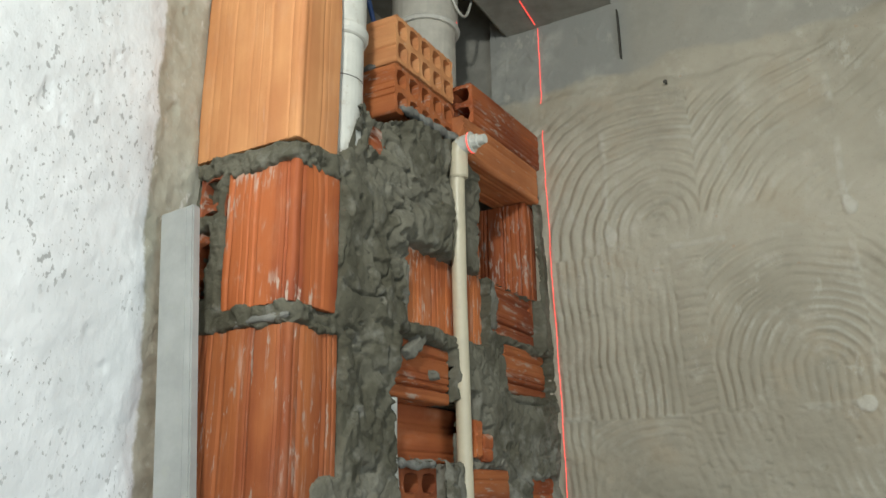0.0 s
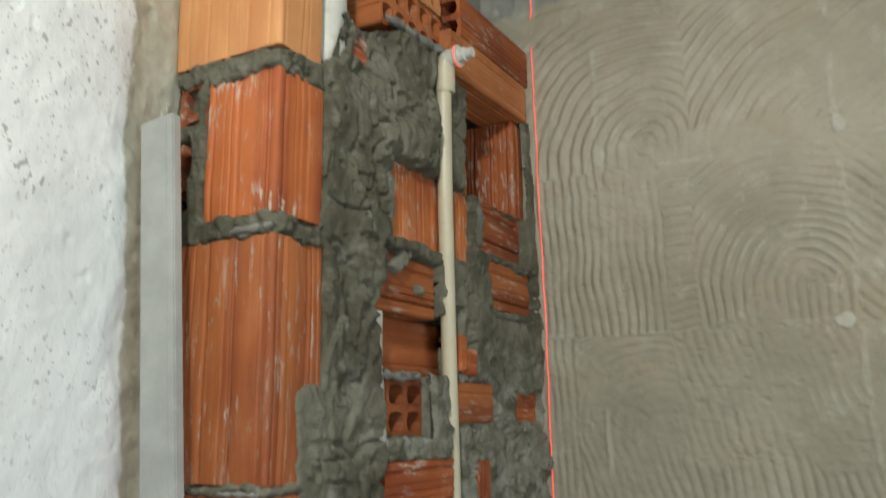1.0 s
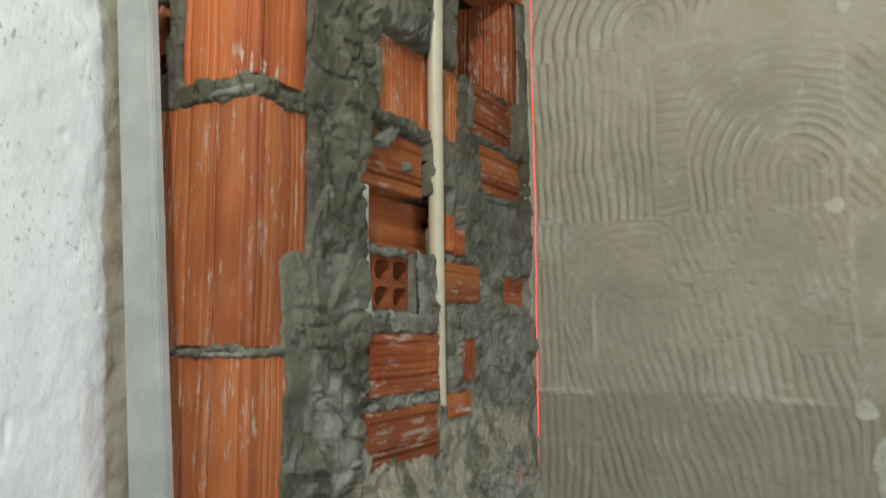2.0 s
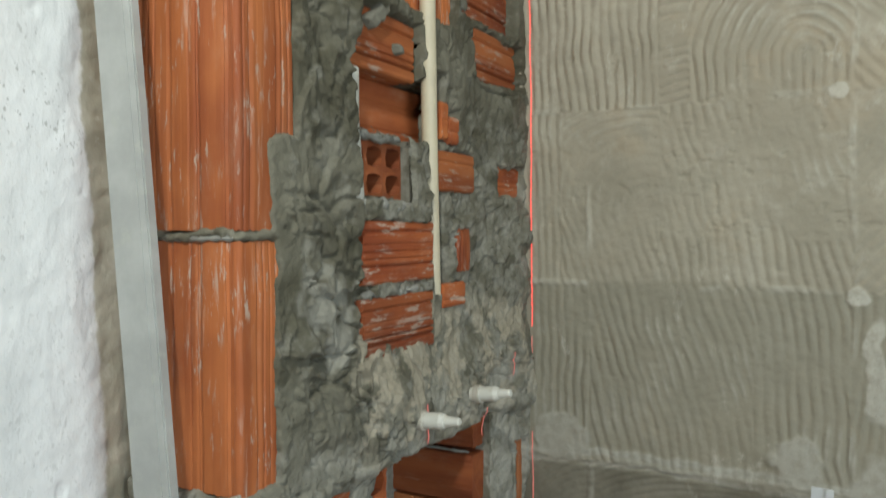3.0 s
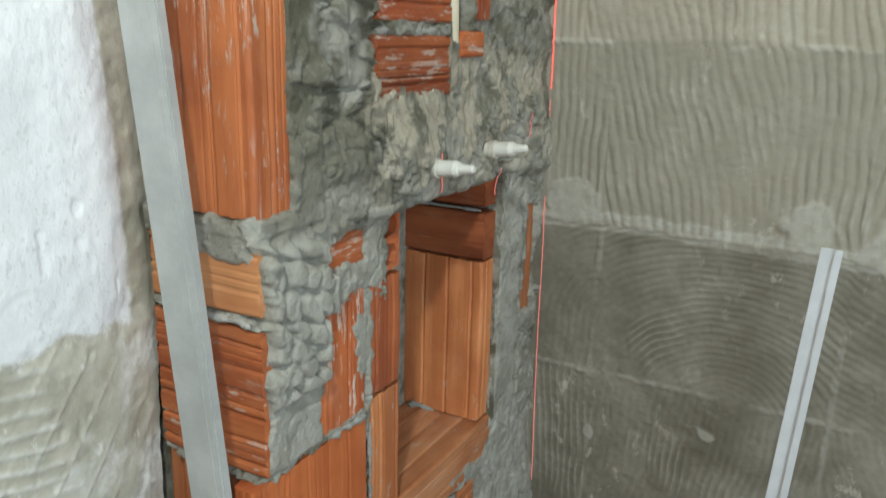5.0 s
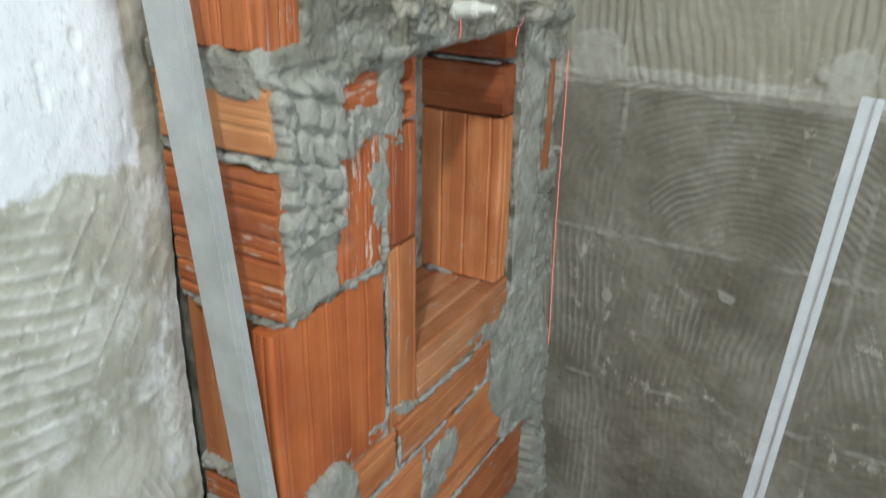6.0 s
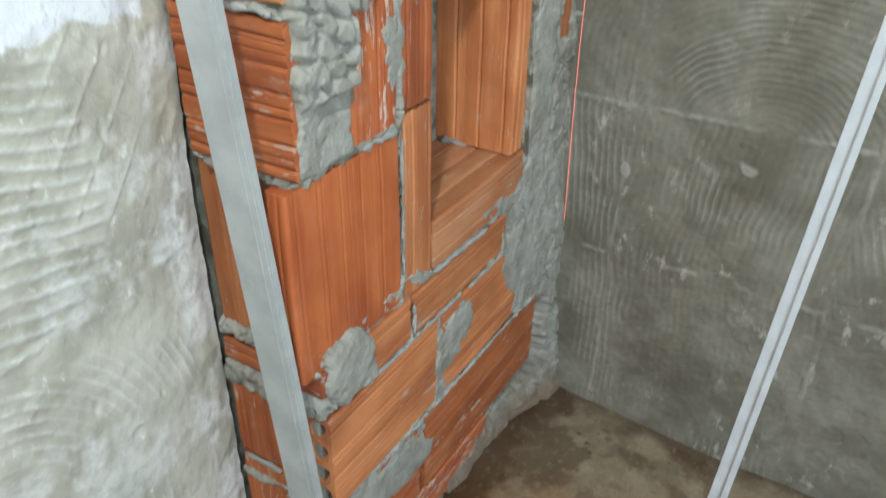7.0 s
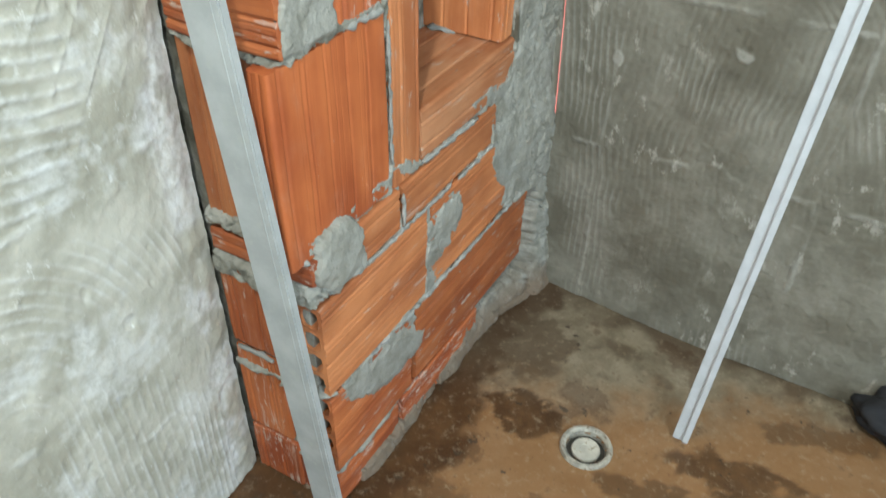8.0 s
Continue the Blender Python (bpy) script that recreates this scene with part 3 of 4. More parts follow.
zone_fine = step(0.62, 0.57, lz + 0.35 * lu) * step(-0.03, -0.06, lu) * step(-0.35, 0.25, fbm(lu, lz, 6, 3, 92))
hatch = np.minimum(np.abs(((lz + 1.1 * lu) / 0.052) % 1 - 0.5), np.abs(((lz - 1.3 * lu) / 0.075) % 1 - 0.5))
hatch = step(0.07, 0.02, hatch) * step(0.80, 0.86, lz) * step(-0.20, -0.15, lu) * step(-0.05, -0.08, lu)
joint = np.full_like(lu, 9.0)
for u0, z0, u1, z1 in ((-0.288, 0.726, -0.063, 0.747), (-0.401, 0.436, -0.043, 0.411), (-0.36, 0.30, -0.16, 0.29)):
    joint = np.minimum(joint, np.abs(lz - z0 - (lu - u0) * (z1 - z0) / (u1 - u0) + 0.006 * fbm(lu, lz, 20, 2, 93)) + 0.5 * np.maximum(0, np.abs(lu - (u0 + u1) / 2) - 0.15))
broken = 0.6 + 0.4 * step(-0.12, 0.12, fbm(lu, lz * 2.5, 22, 3, 240))
broken_fine = 0.5 + 0.5 * step(-0.1, 0.1, fbm(lu * 2.2, lz, 20, 3, 241))
lh = lh + low * (0.0016 * zone * broken * np.maximum(ridge, -0.2) + 0.0010 * zone_fine * broken_fine * np.maximum(fine, -0.2) + 0.0012 * hatch + 0.0014 * step(0.008, 0.002, joint) * step(-0.2, 0.2, fbm(lu, lz, 16, 3, 94))
                 - 0.003 + 0.0008 * fbm(lu, lz, 11, 4, 88))
lh = lh + low * (0.0006 * flakes(lw, lz + 0.6 * lu, 0.06, 181) + 0.0003 * flakes(lw, lz, 0.02, 182) + 0.0004 * fbm(lu, lz, 80, 3, 183))
near_end = step(-0.075, -0.02, lu + 0.02 * fbm(lu, lz, 12, 3, 89) + 0.03 * step(1.2, 2.1, lz))
lh = lh - 0.010 * near_end * (1 - 0.6 * low) + 0.003 * near_end * fbm(lu, lz, 40, 4, 90) - 0.004 * step(-0.012, 0.012, lu)
# lime left on the ridges and rubbed into the scrapes
lime = low * np.clip(0.6 * zone * step(0.2, 0.9, ridge) * broken + 0.5 * zone_fine * step(0.3, 0.9, fine) * broken_fine + 0.4 * step(0.010, 0.002, joint) * step(-0.2, 0.2, fbm(lu, lz, 16, 3, 94))
                     + 0.55 * step(0.10, 0.38, fbm(lu, lz, 9, 5, 250, 0.65)) + 0.9 * step(-0.07, -0.03, lu) * step(-0.1, 0.25, fbm(lu, lz, 14, 4, 251)), 0, 1)
left_wall = sheet("wall_west", np.stack([LEFT + lh, lu - 0.014 * step(1.10, 0.80, lz) * step(-0.15, 0.0, lu), lz], -1), np.ones((nv - 1, nu - 1), bool), nu, nv, PAINTED, tint=lime)
tagged(left_wall, "rough white painted wall, bare grey mortar lower down", "wall", kind="structure")
part("wall_core", box_bm((LEFT - 0.16, BACK, 0), (LEFT - 0.035, 0.0, CEIL)), CONCRETE, left_wall)
part("wall_end", box_bm((LEFT - 0.034, BACK, 0), (LEFT - 0.001, -0.58, CEIL)), PAINTED, left_wall)
slab("wall_shaft", (-0.55, -0.02, 0), (-0.40, RIGHT + 0.02, CEIL), CONCRETE, "dark bare wall at the back of the pipe shaft", "wall")

# ---- brick pillar: mortar skin wrapped round the corner ----
pillar = tagged(new("brick_pillar"), "hollow red clay brick pillar boxing in pipes, roughly mortared", "pillar", kind="structure")

# brick faces left bare by the mortar: u along the front (negative) and along the side (positive), z, depth of the face
bare_front = [
    (-0.20, 0.088, 2.045, 2.40, 0), (-0.118, 0.088, 1.828, 2.004, 0), (-0.20, 0.095, 1.62, 1.792, 0), (-0.20, 0.046, 1.507, 1.64, 0),
    (-0.20, -0.136, 1.968, 2.012, -0.006), (-0.20, -0.150, 1.85, 1.94, -0.006),
    (-0.20, 0.056, 1.205, 1.489, 0), (-0.20, 0.005, 1.082, 1.158, 0), (-0.20, 0.0, 0.874, 1.068, 0),
    (-0.20, 0.212, 0.606, 0.858, -0.01), (-0.20, 0.300, 0.300, 0.480, 0.004), (-0.20, 0.02, 0.53, 0.572, 0),
    (-0.20, 0.105, 0.10, 0.283, 0.004), (-0.20, 0.06, 0.0, 0.085, 0.0),
]
bare_upper_side = [
    (0.165, 0.195, 2.100, 2.125, -0.008), (0.268, 0.536, 1.850, 1.968, -0.016), (0.556, 0.752, 1.880, 1.968, -0.006), (0.236, 0.410, 1.732, 1.822, -0.014),
    (0.60, 0.778, 1.778, 1.858, 0), (0.44, 0.595, 1.572, 1.632, 0), (0.68, 0.775, 1.570, 1.617, 0.006),
    (0.249, 0.440, 1.430, 1.513, 0), (0.249, 0.440, 1.335, 1.402, 0), (0.540, 0.575, 1.440, 1.50, 0), (0.49, 0.555, 1.380, 1.408, 0), (0.478, 0.532, 1.650, 1.706, 0.004),
]
bare_lower_side = [
    (0.122, 0.21, 1.112, 1.145, -0.002), (0.122, 0.212, 0.882, 1.045, 0), (0.230, 0.306, 0.57, 1.02, 0), (0.270, 0.306, 1.02, 1.152, 0),
    (0.30, 0.62, 0.583, 0.668, 0), (0.135, 0.228, 0.495, 0.562, 0.004), (0.246, 0.555, 0.490, 0.562, 0.004),
    (0.40, 0.610, 0.300, 0.478, 0.010), (0.25, 0.735, 0.070, 0.250, 0.012), (0.62, 0.75, 0.250, 0.285, 0.010),
    (0.10, 0.28, 0.10, 0.20, 0.010), (0.02, 0.46, 0.035, 0.080, 0.012), (0.742, 0.775, 0.88, 1.08, 0.012),
]
voids = [(0.51, 0.762, 1.975, 2.23), (0.238, 0.474, 1.645, 1.733), (0.240, 0.382, 1.55, 1.640), (0.306, 0.648, 0.668, 1.156), (0.374, 0.412, 1.745, 1.802)]

nu, nv = 470, 1000
pu, pz = np.meshgrid(np.linspace(-0.176, 0.80, nu), np.linspace(0.0, 2.24, nv))
rag_u = 0.009 * fbm(pu, pz, 22, 3, 101) + 0.006 * fbm(pu, pz, 75, 3, 201)
rag_z = 0.009 * fbm(pu, pz, 22, 3, 102) + 0.006 * fbm(pu, pz, 75, 3, 202)


def rect_distance(u0, u1, z0, z1, rag=1.0):
    du = np.maximum(u0 - pu - rag * rag_u, pu + rag * rag_u - u1)
    dz = np.maximum(z0 - pz - rag * rag_z, pz + rag * rag_z - z1)
    return np.maximum(du, dz)


proud = 0.004 + 0.008 * fbm(pu, pz, 10, 4, 103) + 0.0036 * fbm(pu, pz, 34, 4, 104, 0.6)
wu, wz = pu + 0.014 * fbm(pu, pz, 16, 4, 140), pz + 0.014 * fbm(pu, pz, 16, 4, 141)
lump = step(-0.004, 0.006, pu) * step(0.155, 0.13, pu) * step(0.955, 0.97, pz) * step(1.18, 1.15, pz)
torn = (1 - lump) * (1 - 0.35 * step(1.45, 1.60, pz)) * (1 - 0.6 * step(0.80, 0.60, pz)) * step(0.03, 0.07, pu) * (0.35 + 0.65 * step(-0.3, 0.2, fbm(pu, pz, 4.5, 2, 142)))
proud = proud + torn * (0.0085 * flakes(wu, wz, 0.085, 143) + 0.0036 * flakes(wu, wz, 0.034, 144) * step(-0.2, 0.3, fbm(pu, pz, 8, 2, 146)) + 0.0010 * flakes(wu, wz, 0.012, 145))
proud = proud * (1 - 0.6 * lump)
crease = np.abs(fbm(pu + 0.2 * fbm(pu, pz, 5, 2, 120), pz, 11, 3, 121))
proud = proud - 0.010 * step(0.055, 0.0, crease) * step(-0.1, 0.25, fbm(pu, pz, 6, 2, 122)) * step(0.01, 0.05, pu)
band = step(0.07, 0.11, pu) * step(0.27, 0.23, pu) * step(1.18, 1.26, pz)
mound = step(0.20, 0.26, pu) * step(0.405, 0.370, pu) * step(1.93, 1.98, pz)
tears = np.abs(fbm(pu * 0.8 + 0.3 * pz, pz, 9, 3, 105))
proud = proud + band * (0.010 * fbm(pu, pz, 13, 4, 106) + 0.014 * np.minimum(tears, 0.35)) + mound * (0.014 + 0.020 * fbm(pu, pz, 13, 3, 107))
proud = proud - 0.007 * step(0.42, 0.60, fbm(pu, pz, 38, 3, 210)) * (1 - lump)
front = step(0.06, 0.03, pu)
proud = proud + front * (0.0045 * flakes(wu, wz, 0.030, 211) + 0.0025 * flakes(wu, wz, 0.012, 212)) - front * 0.011 * step(1.480, 1.488, pz) * step(1.512, 1.505, pz)
# folds: each trowel-load rises slowly and ends in a torn lip over the one below
fold = 2.6 * fbm(wu * 1.3 + 0.25 * wz, wz, 8, 3, 230) + 5.0 * wz + 2.0 * wu
fold = fold % 1
fold = (1 - fold) * step(0.0, 0.10, fold) - 0.5
folded = step(0.0, 0.03, pu) * step(1.16, 1.24, pz) * step(0.55, 0.45, pu) * (0.35 + 0.65 * step(-0.2, 0.2, fbm(pu, pz, 5, 2, 231)))
proud = proud + 0.009 * folded * fold
crack = np.abs(fbm(wu, wz * 0.8, 10, 4, 232)) + 0.12 * step(0.1, -0.1, fbm(pu, pz, 7, 2, 233))
proud = proud - 0.005 * step(0.035, 0.012, crack) * step(0.0, 0.02, pu) * (1 - lump)
proud = proud + lump * (0.021 * np.minimum(blobs(0.9 * pu + 0.012 * fbm(pu, pz, 22, 3, 5), 0.85 * pz + 0.3 * pu + 0.012 * fbm(pu, pz, 22, 3, 6), 0.030, 3), 0.72) + 0.001)
smooth_patch = step(0.0, 0.006, pu) * step(0.112, 0.104, pu) * step(0.872, 0.88, pz) * step(0.965, 0.955, pz)
proud = proud * (1 - 0.7 * smooth_patch) + 0.006 * smooth_patch
plastered = step(0.645, 0.655, pu) * step(0.722, 0.708, pu + 0.6 * rag_u) * step(0.60, 0.68, pz) * step(1.16, 1.10, pz)
proud = proud * (1 - 0.75 * plastered) + plastered * (0.006 + 0.005 * fbm(pu, pz, 9, 3, 270)) - 0.010 * step(0.006, 0.0, np.abs(pu - 0.724 + 0.5 * rag_u)) * step(0.60, 0.68, pz) * step(1.20, 1.10, pz)
tap_zone = step(0.10, 0.30, pu) * step(1.33, 1.26, pz) * step(1.145, 1.17, pz)
proud = proud + tap_zone * (0.014 + 0.014 * fbm(pu, pz, 14, 4, 108))
rough_side = step(0.46, 0.52, pu) * step(1.9, 1.6, pz)
proud = proud + rough_side * (0.005 + 0.007 * step(0.8, 1.2, pz)) * fbm(pu, pz, 18, 5, 109, 0.6)
corner_fill = np.interp(pz, [0, 0.25, 0.7, 1.2, 1.5, 1.9, 2.3], [0.062, 0.036, 0.026, 0.030, 0.026, 0.016, 0.010]) * step(0.60, 0.80, pu)
proud = proud + corner_fill + 0.012 * step(0.55, 0.45, pz) * step(-0.01, 0.01, pu)
proud = proud + 0.020 * step(0.07, 0.0, pz + 0.03 * fbm(pu, pz, 11, 3, 110)) * step(0.02, 0.10, pu) * (0.75 + 0.5 * fbm(pu, pz, 9, 3, 111))
proud = np.where((pu < 0.12) & (pz > 1.18) & (pz < 1.7), np.maximum(proud, 0.005 + 0.002 * fbm(pu, pz, 40, 2, 130)), proud)
height = proud
for u0, u1, z0, z1, face in bare_front + bare_upper_side + bare_lower_side:
    d = rect_distance(u0, u1, z0, z1)
    height = np.minimum(height, np.where(d < 0.012, face - 0.014 + (0.016 + np.maximum(proud, -0.004) - face) * step(-0.003, 0.009, d), 9))
void_d = np.full_like(pu, 9.0)
for rect in voids:
    void_d = np.minimum(void_d, rect_distance(*rect, 0.8))
# dabs of mortar lying over the bricks, trowelled flat and dried pale
dabbed = np.zeros_like(pu)
for u, z, ru_, rz_, lean in ((0.068, 0.545, 0.054, 0.060, 0.0), (0.385, 0.420, 0.060, 0.052, 0.0), (0.180, 0.228, 0.140, 0.052, -0.25), (0.66, 0.42, 0.10, 0.09, -0.3),
                             (0.56, 0.585, 0.10, 0.020, -0.15), (0.27, 0.588, 0.06, 0.008, -0.3), (0.290, 1.810, 0.026, 0.012, 0.4), (0.350, 1.775, 0.010, 0.008, 0.0), (0.262, 1.89, 0.012, 0.045, 0.0),
                             (0.565, 1.925, 0.018, 0.045, 0.0), (0.17, 1.085, 0.045, 0.028, 0.0), (0.205, 0.98, 0.014, 0.06, 0.0), (0.220, 0.98, 0.008, 0.09, 0.0), (-0.06, 1.175, 0.085, 0.026, 0.0)):
    d = np.hypot((pu - u + 1.6 * rag_u) / ru_, (pz - z - lean * (pu - u) + 1.6 * rag_z) / rz_)
    height = np.where(d < 1, np.maximum(height, 0.016 * (z < 0.58) + 0.005 * np.minimum(1.0, 3.0 * (1 - d)) + 0.0022 * fbm(pu, pz, 24, 3, 150) - 0.001), height)
    dabbed = np.where(d < 1.0, 1.0 if z < 1.3 else 0.5, dabbed)
height = height - 0.008 * step(0.008, 0.0, void_d)
# the chase in which the water pipe lies
chase = np.abs(pu - np.interp(pz, [1.40, 1.90], [0.478, 0.440]))
height = np.where((chase < 0.032) & (pz > 1.398) & (pz < 1.76), np.minimum(height, -0.040 + 0.044 * step(0.018, 0.030, chase + 0.4 * rag_u)), height)
top = np.interp(pu, [-0.2, 0.090, 0.115, 0.135, 0.155, 0.20, 0.24, 0.42, 0.50, 0.80], [2.05, 2.05, 2.10, 2.165, 2.135, 2.150, 2.172, 2.196, 2.165, 2.20]) + 0.012 * fbm(pu, pz, 25, 3, 112)
gone = (void_d < 0) | (pz > top)
keep = ~(gone[:-1, :-1] | gone[1:, 1:] | gone[:-1, 1:] | gone[1:, :-1])
turn = step(-0.012, 0.012, pu)
nx, ny = np.sin(turn * math.pi / 2), -np.cos(turn * math.pi / 2)
px = np.where(pu < 0, pu, 0.0) - 0.0035 * np.exp(-(pu / 0.008) ** 2)
py = np.where(pu < 0, 0.0, pu) + 0.0035 * np.exp(-(pu / 0.008) ** 2)
place = np.stack([px + nx * height, py + ny * height, pz], -1)
# dried skin on the pats, the smooth patch and the lower smears; the rest still damp
dry_skin = np.clip(dabbed + 0.7 * plastered + 0.9 * lump + smooth_patch + 0.5 * step(0.75, 0.55, pz) + 0.35 * step(1.26, 1.16, pz) + 0.8 * step(0.55, 0.62, fbm(pu, pz, 9, 3, 260)) * step(1.5, 1.3, pz), 0, 1)
mortar = sheet("mortar", place, keep, nu, nv, MORTAR, pillar, tint=dry_skin)
tagged(mortar, "rough grey mortar smeared over the bricks")


# ---- hollow clay bricks ----
def ribbed(a, b, rng, ribs=0.0013, channel=0.0019, wide=0.045):
    """Outline of a ribbed extruded block a by b, centred, with rounded corners: points with their outward push."""
    out = []
    r = 0.006
    for (x0, y0), (x1, y1) in (((-a / 2, -b / 2), (a / 2, -b / 2)), ((a / 2, -b / 2), (a / 2, b / 2)),
                               ((a / 2, b / 2), (-a / 2, b / 2)), ((-a / 2, b / 2), (-a / 2, -b / 2))):
        n = max(int(math.hypot(x1 - x0, y1 - y0) / 0.0018), 4)
        length = math.hypot(x1 - x0, y1 - y0)
        way = ((x1 - x0) / length, (y1 - y0) / length)
        inward = (-way[1], way[0])
        off = rng.uniform(-0.01, 0.01)
        for k in range(n):
            s = length * (k + 0.5) / n
            edge = min(s, length - s)
            deep = r - math.sqrt(max(r * r - max(r - edge, 0) ** 2, 0)) if edge < r else 0.0
            if edge > 0.008:
                deep += 1.25 * ribs * max(0.0, math.cos(2 * math.pi * (s + off) / 0.0108)) ** 3 * (0.12 + 0.88 * max(0.0, math.sin(95 * s + off * 400) + 0.35 * math.sin(233 * s + off * 900)))
                c = (s + off) % wide
                deep += channel * max(0.0, 1 - abs(c - wide / 2) / 0.004)
            out.append((x0 + way[0] * s + inward[0] * deep, y0 + way[1] * s + inward[1] * deep))
    return out


def brick_bm(a, b, length, seed, holes=None, segments=5, chip=0.003, ribs=0.0013, channel=0.0019, wide=0.045, open_end=(True, False)):
    """A clay block a by b, drawn out along local z from -length/2 to length/2. holes: (columns, rows) open at the ends."""
    rng = random.Random(seed)
    bm = bmesh.new()
    outline = ribbed(a, b, rng, ribs, channel, wide)
    n = len(outline)
    rings = []
    ragged = [rng.uniform(0, chip) * (1 if rng.random() < 0.5 else 0.25) for _ in range(n)]
    ragged = [(ragged[k - 1] + ragged[k] + ragged[(k + 1) % n]) / 2 for k in range(n)]
    for q in range(segments + 1):
        f = q / segments
        z = -length / 2 + length * f
        ring = []
        for k, (x, y) in enumerate(outline):
            pull = ragged[k] if q == segments else (ragged[(k * 7 + 3) % n] if q == 0 else 0)
            shrink = 0.985 if q in (0, segments) else 1.0
            wob = 0.0004 * math.sin(9 * f + k * 0.13 + seed)
            ring.append(bm.verts.new((x * shrink + wob, y * shrink + wob, z + (pull if q == 0 else -pull))))
        rings.append(ring)
    for lo, hi in zip(rings, rings[1:]):
        for k in range(n):
            bm.faces.new((lo[k], lo[(k + 1) % n], hi[(k + 1) % n], hi[k]))
    for end, ring in ((0, rings[-1]), (1, rings[0])):
        if not (holes and open_end[end]):
            bm.faces.new(ring)
            continue
        cols, rows = holes
        sign = 1 if end == 0 else -1
        z = sign * (length / 2 - chip * 0.4)
        ia, ib = a - 0.006, b - 0.006
        grid = {}

        def at(i, j):
            key = (round(i, 3), round(j, 3))
            if key not in grid:
                grid[key] = bm.verts.new((-ia / 2 + ia * i / cols, -ib / 2 + ib * j / rows, z - sign * rng.uniform(0, chip * 0.5)))
            return grid[key]

        for i in range(cols):
            for j in range(rows):
                outer = [at(i, j), at(i + 0.5, j), at(i + 1, j), at(i + 1, j + 0.5), at(i + 1, j + 1), at(i + 0.5, j + 1), at(i, j + 1), at(i, j + 0.5)]
                ca, cb = -ia / 2 + ia * (i + 0.5) / cols, -ib / 2 + ib * (j + 0.5) / rows
                ha, hb = ia / cols / 2 - 0.0042, ib / rows / 2 - 0.0042
                ring_a, ring_b = [], []
                for k, (sx, sy) in enumerate(((-1, -1), (0, -1), (1, -1), (1, 0), (1, 1), (0, 1), (-1, 1), (-1, 0))):
                    q = 0.80 if sx and sy else 1.0
                    ring_a.append(bm.verts.new((ca + sx * q * ha, cb + sy * q * hb, z)))
                    ring_b.append(bm.verts.new((ca + sx * q * ha * 0.97, cb + sy * q * hb * 0.97, z - sign * min(0.11, length * 0.8))))
                for k in range(8):
                    m = (k + 1) % 8
                    bm.faces.new((outer[k], outer[m], ring_a[m], ring_a[k]))
                    bm.faces.new((ring_a[k], ring_a[m], ring_b[m], ring_b[k]))
                bm.faces.new(ring_b)
        border = ([at(i / 2, 0) for i in range(2 * cols)] + [at(cols, j / 2) for j in range(2 * rows)]
                  + [at(cols - i / 2, rows) for i in range(2 * cols)] + [at(0, rows - j / 2) for j in range(2 * rows)])
        near = [min(range(len(border)), key=lambda m: (border[m].co.xy - v.co.xy).length) for v in ring]
        for k in range(n):
            m, p = near[k], near[(k + 1) % n]
            if m == p:
                bm.faces.new((ring[k], ring[(k + 1) % n], border[m]))
            else:
                bm.faces.new((ring[k], ring[(k + 1) % n], border[p], border[m]))
    return bm


# axes of the extrusion: up z, along y (side courses), along x (through the wall)
UP = Matrix.Identity(4)
ALONG_Y = Matrix(((1, 0, 0, 0), (0, 0, 1, 0), (0, -1, 0, 0), (0, 0, 0, 1)))     # local z to world y, local y to minus z
ALONG_X = Matrix(((0, 0, 1, 0), (1, 0, 0, 0), (0, 1, 0, 0), (0, 0, 0, 1)))      # local z to world x
count = [0]


def brick(x0, x1, y0, y1, z0, z1, axis, material, holes=None, tilt=0.0, parent=None, **more):
    """One block filling that box; axis: U, Y or X; tilt: degrees round world x."""
    count[0] += 1
    sx, sy, sz = x1 - x0, y1 - y0, z1 - z0
    a, b, length, turned = {"U": (sx, sy, sz, UP), "Y": (sx, sz, sy, ALONG_Y), "X": (sy, sz, sx, ALONG_X)}[axis]
    ob = part("brick", brick_bm(a, b, length, count[0], holes, **more), material, parent or pillar)
    ob.matrix_basis = pose((x0 + x1) / 2, (y0 + y1) / 2, (z0 + z1) / 2, tilt) @ turned
    return ob


# front corner column, from the top down
brick(-0.188, 0.0, 0.0, 0.088, 2.042, 2.335, "U", CLAY_PALE, ribs=0.0003, channel=0.0008, wide=0.036)
brick(-0.122, 0.001, 0.001, 0.094, 1.822, 2.014, "U", CLAY_RED)
brick(-0.176, 0.002, 0.0, 0.098, 1.502, 1.797, "U", CLAY_MID)
brick(-0.176, 0.002, 0.0, 0.092, 1.200, 1.492, "U", CLAY_MID)
brick(-0.176, 0.002, 0.0, 0.09, 1.083, 1.172, "X", CLAY_PALE)
brick(-0.177, 0.003, -0.001, 0.09, 0.872, 1.068, "X", CLAY_MID, ribs=0.0018, channel=0.005, wide=0.032)
brick(-0.178, -0.048, 0.006, 0.09, 0.574, 0.868, "U", CLAY_DUSTY)
brick(-0.178, 0.010, 0.0, 0.07, 0.528, 0.570, "X", CLAY_RED)
brick(-0.178, -0.078, 0.0, 0.09, 0.338, 0.508, "U", CLAY_MID)
brick(-0.178, -0.078, 0.0, 0.09, 0.130, 0.325, "U", CLAY_MID)
brick(-0.178, -0.070, 0.0, 0.09, 0.0, 0.118, "U", CLAY_RED)
# clay block on end beside the corner column, its cells open
brick(-0.176, -0.124, 0.004, 0.10, 1.83, 2.022, "Y", CLAY_RED, holes=(1, 4), open_end=(False, True))

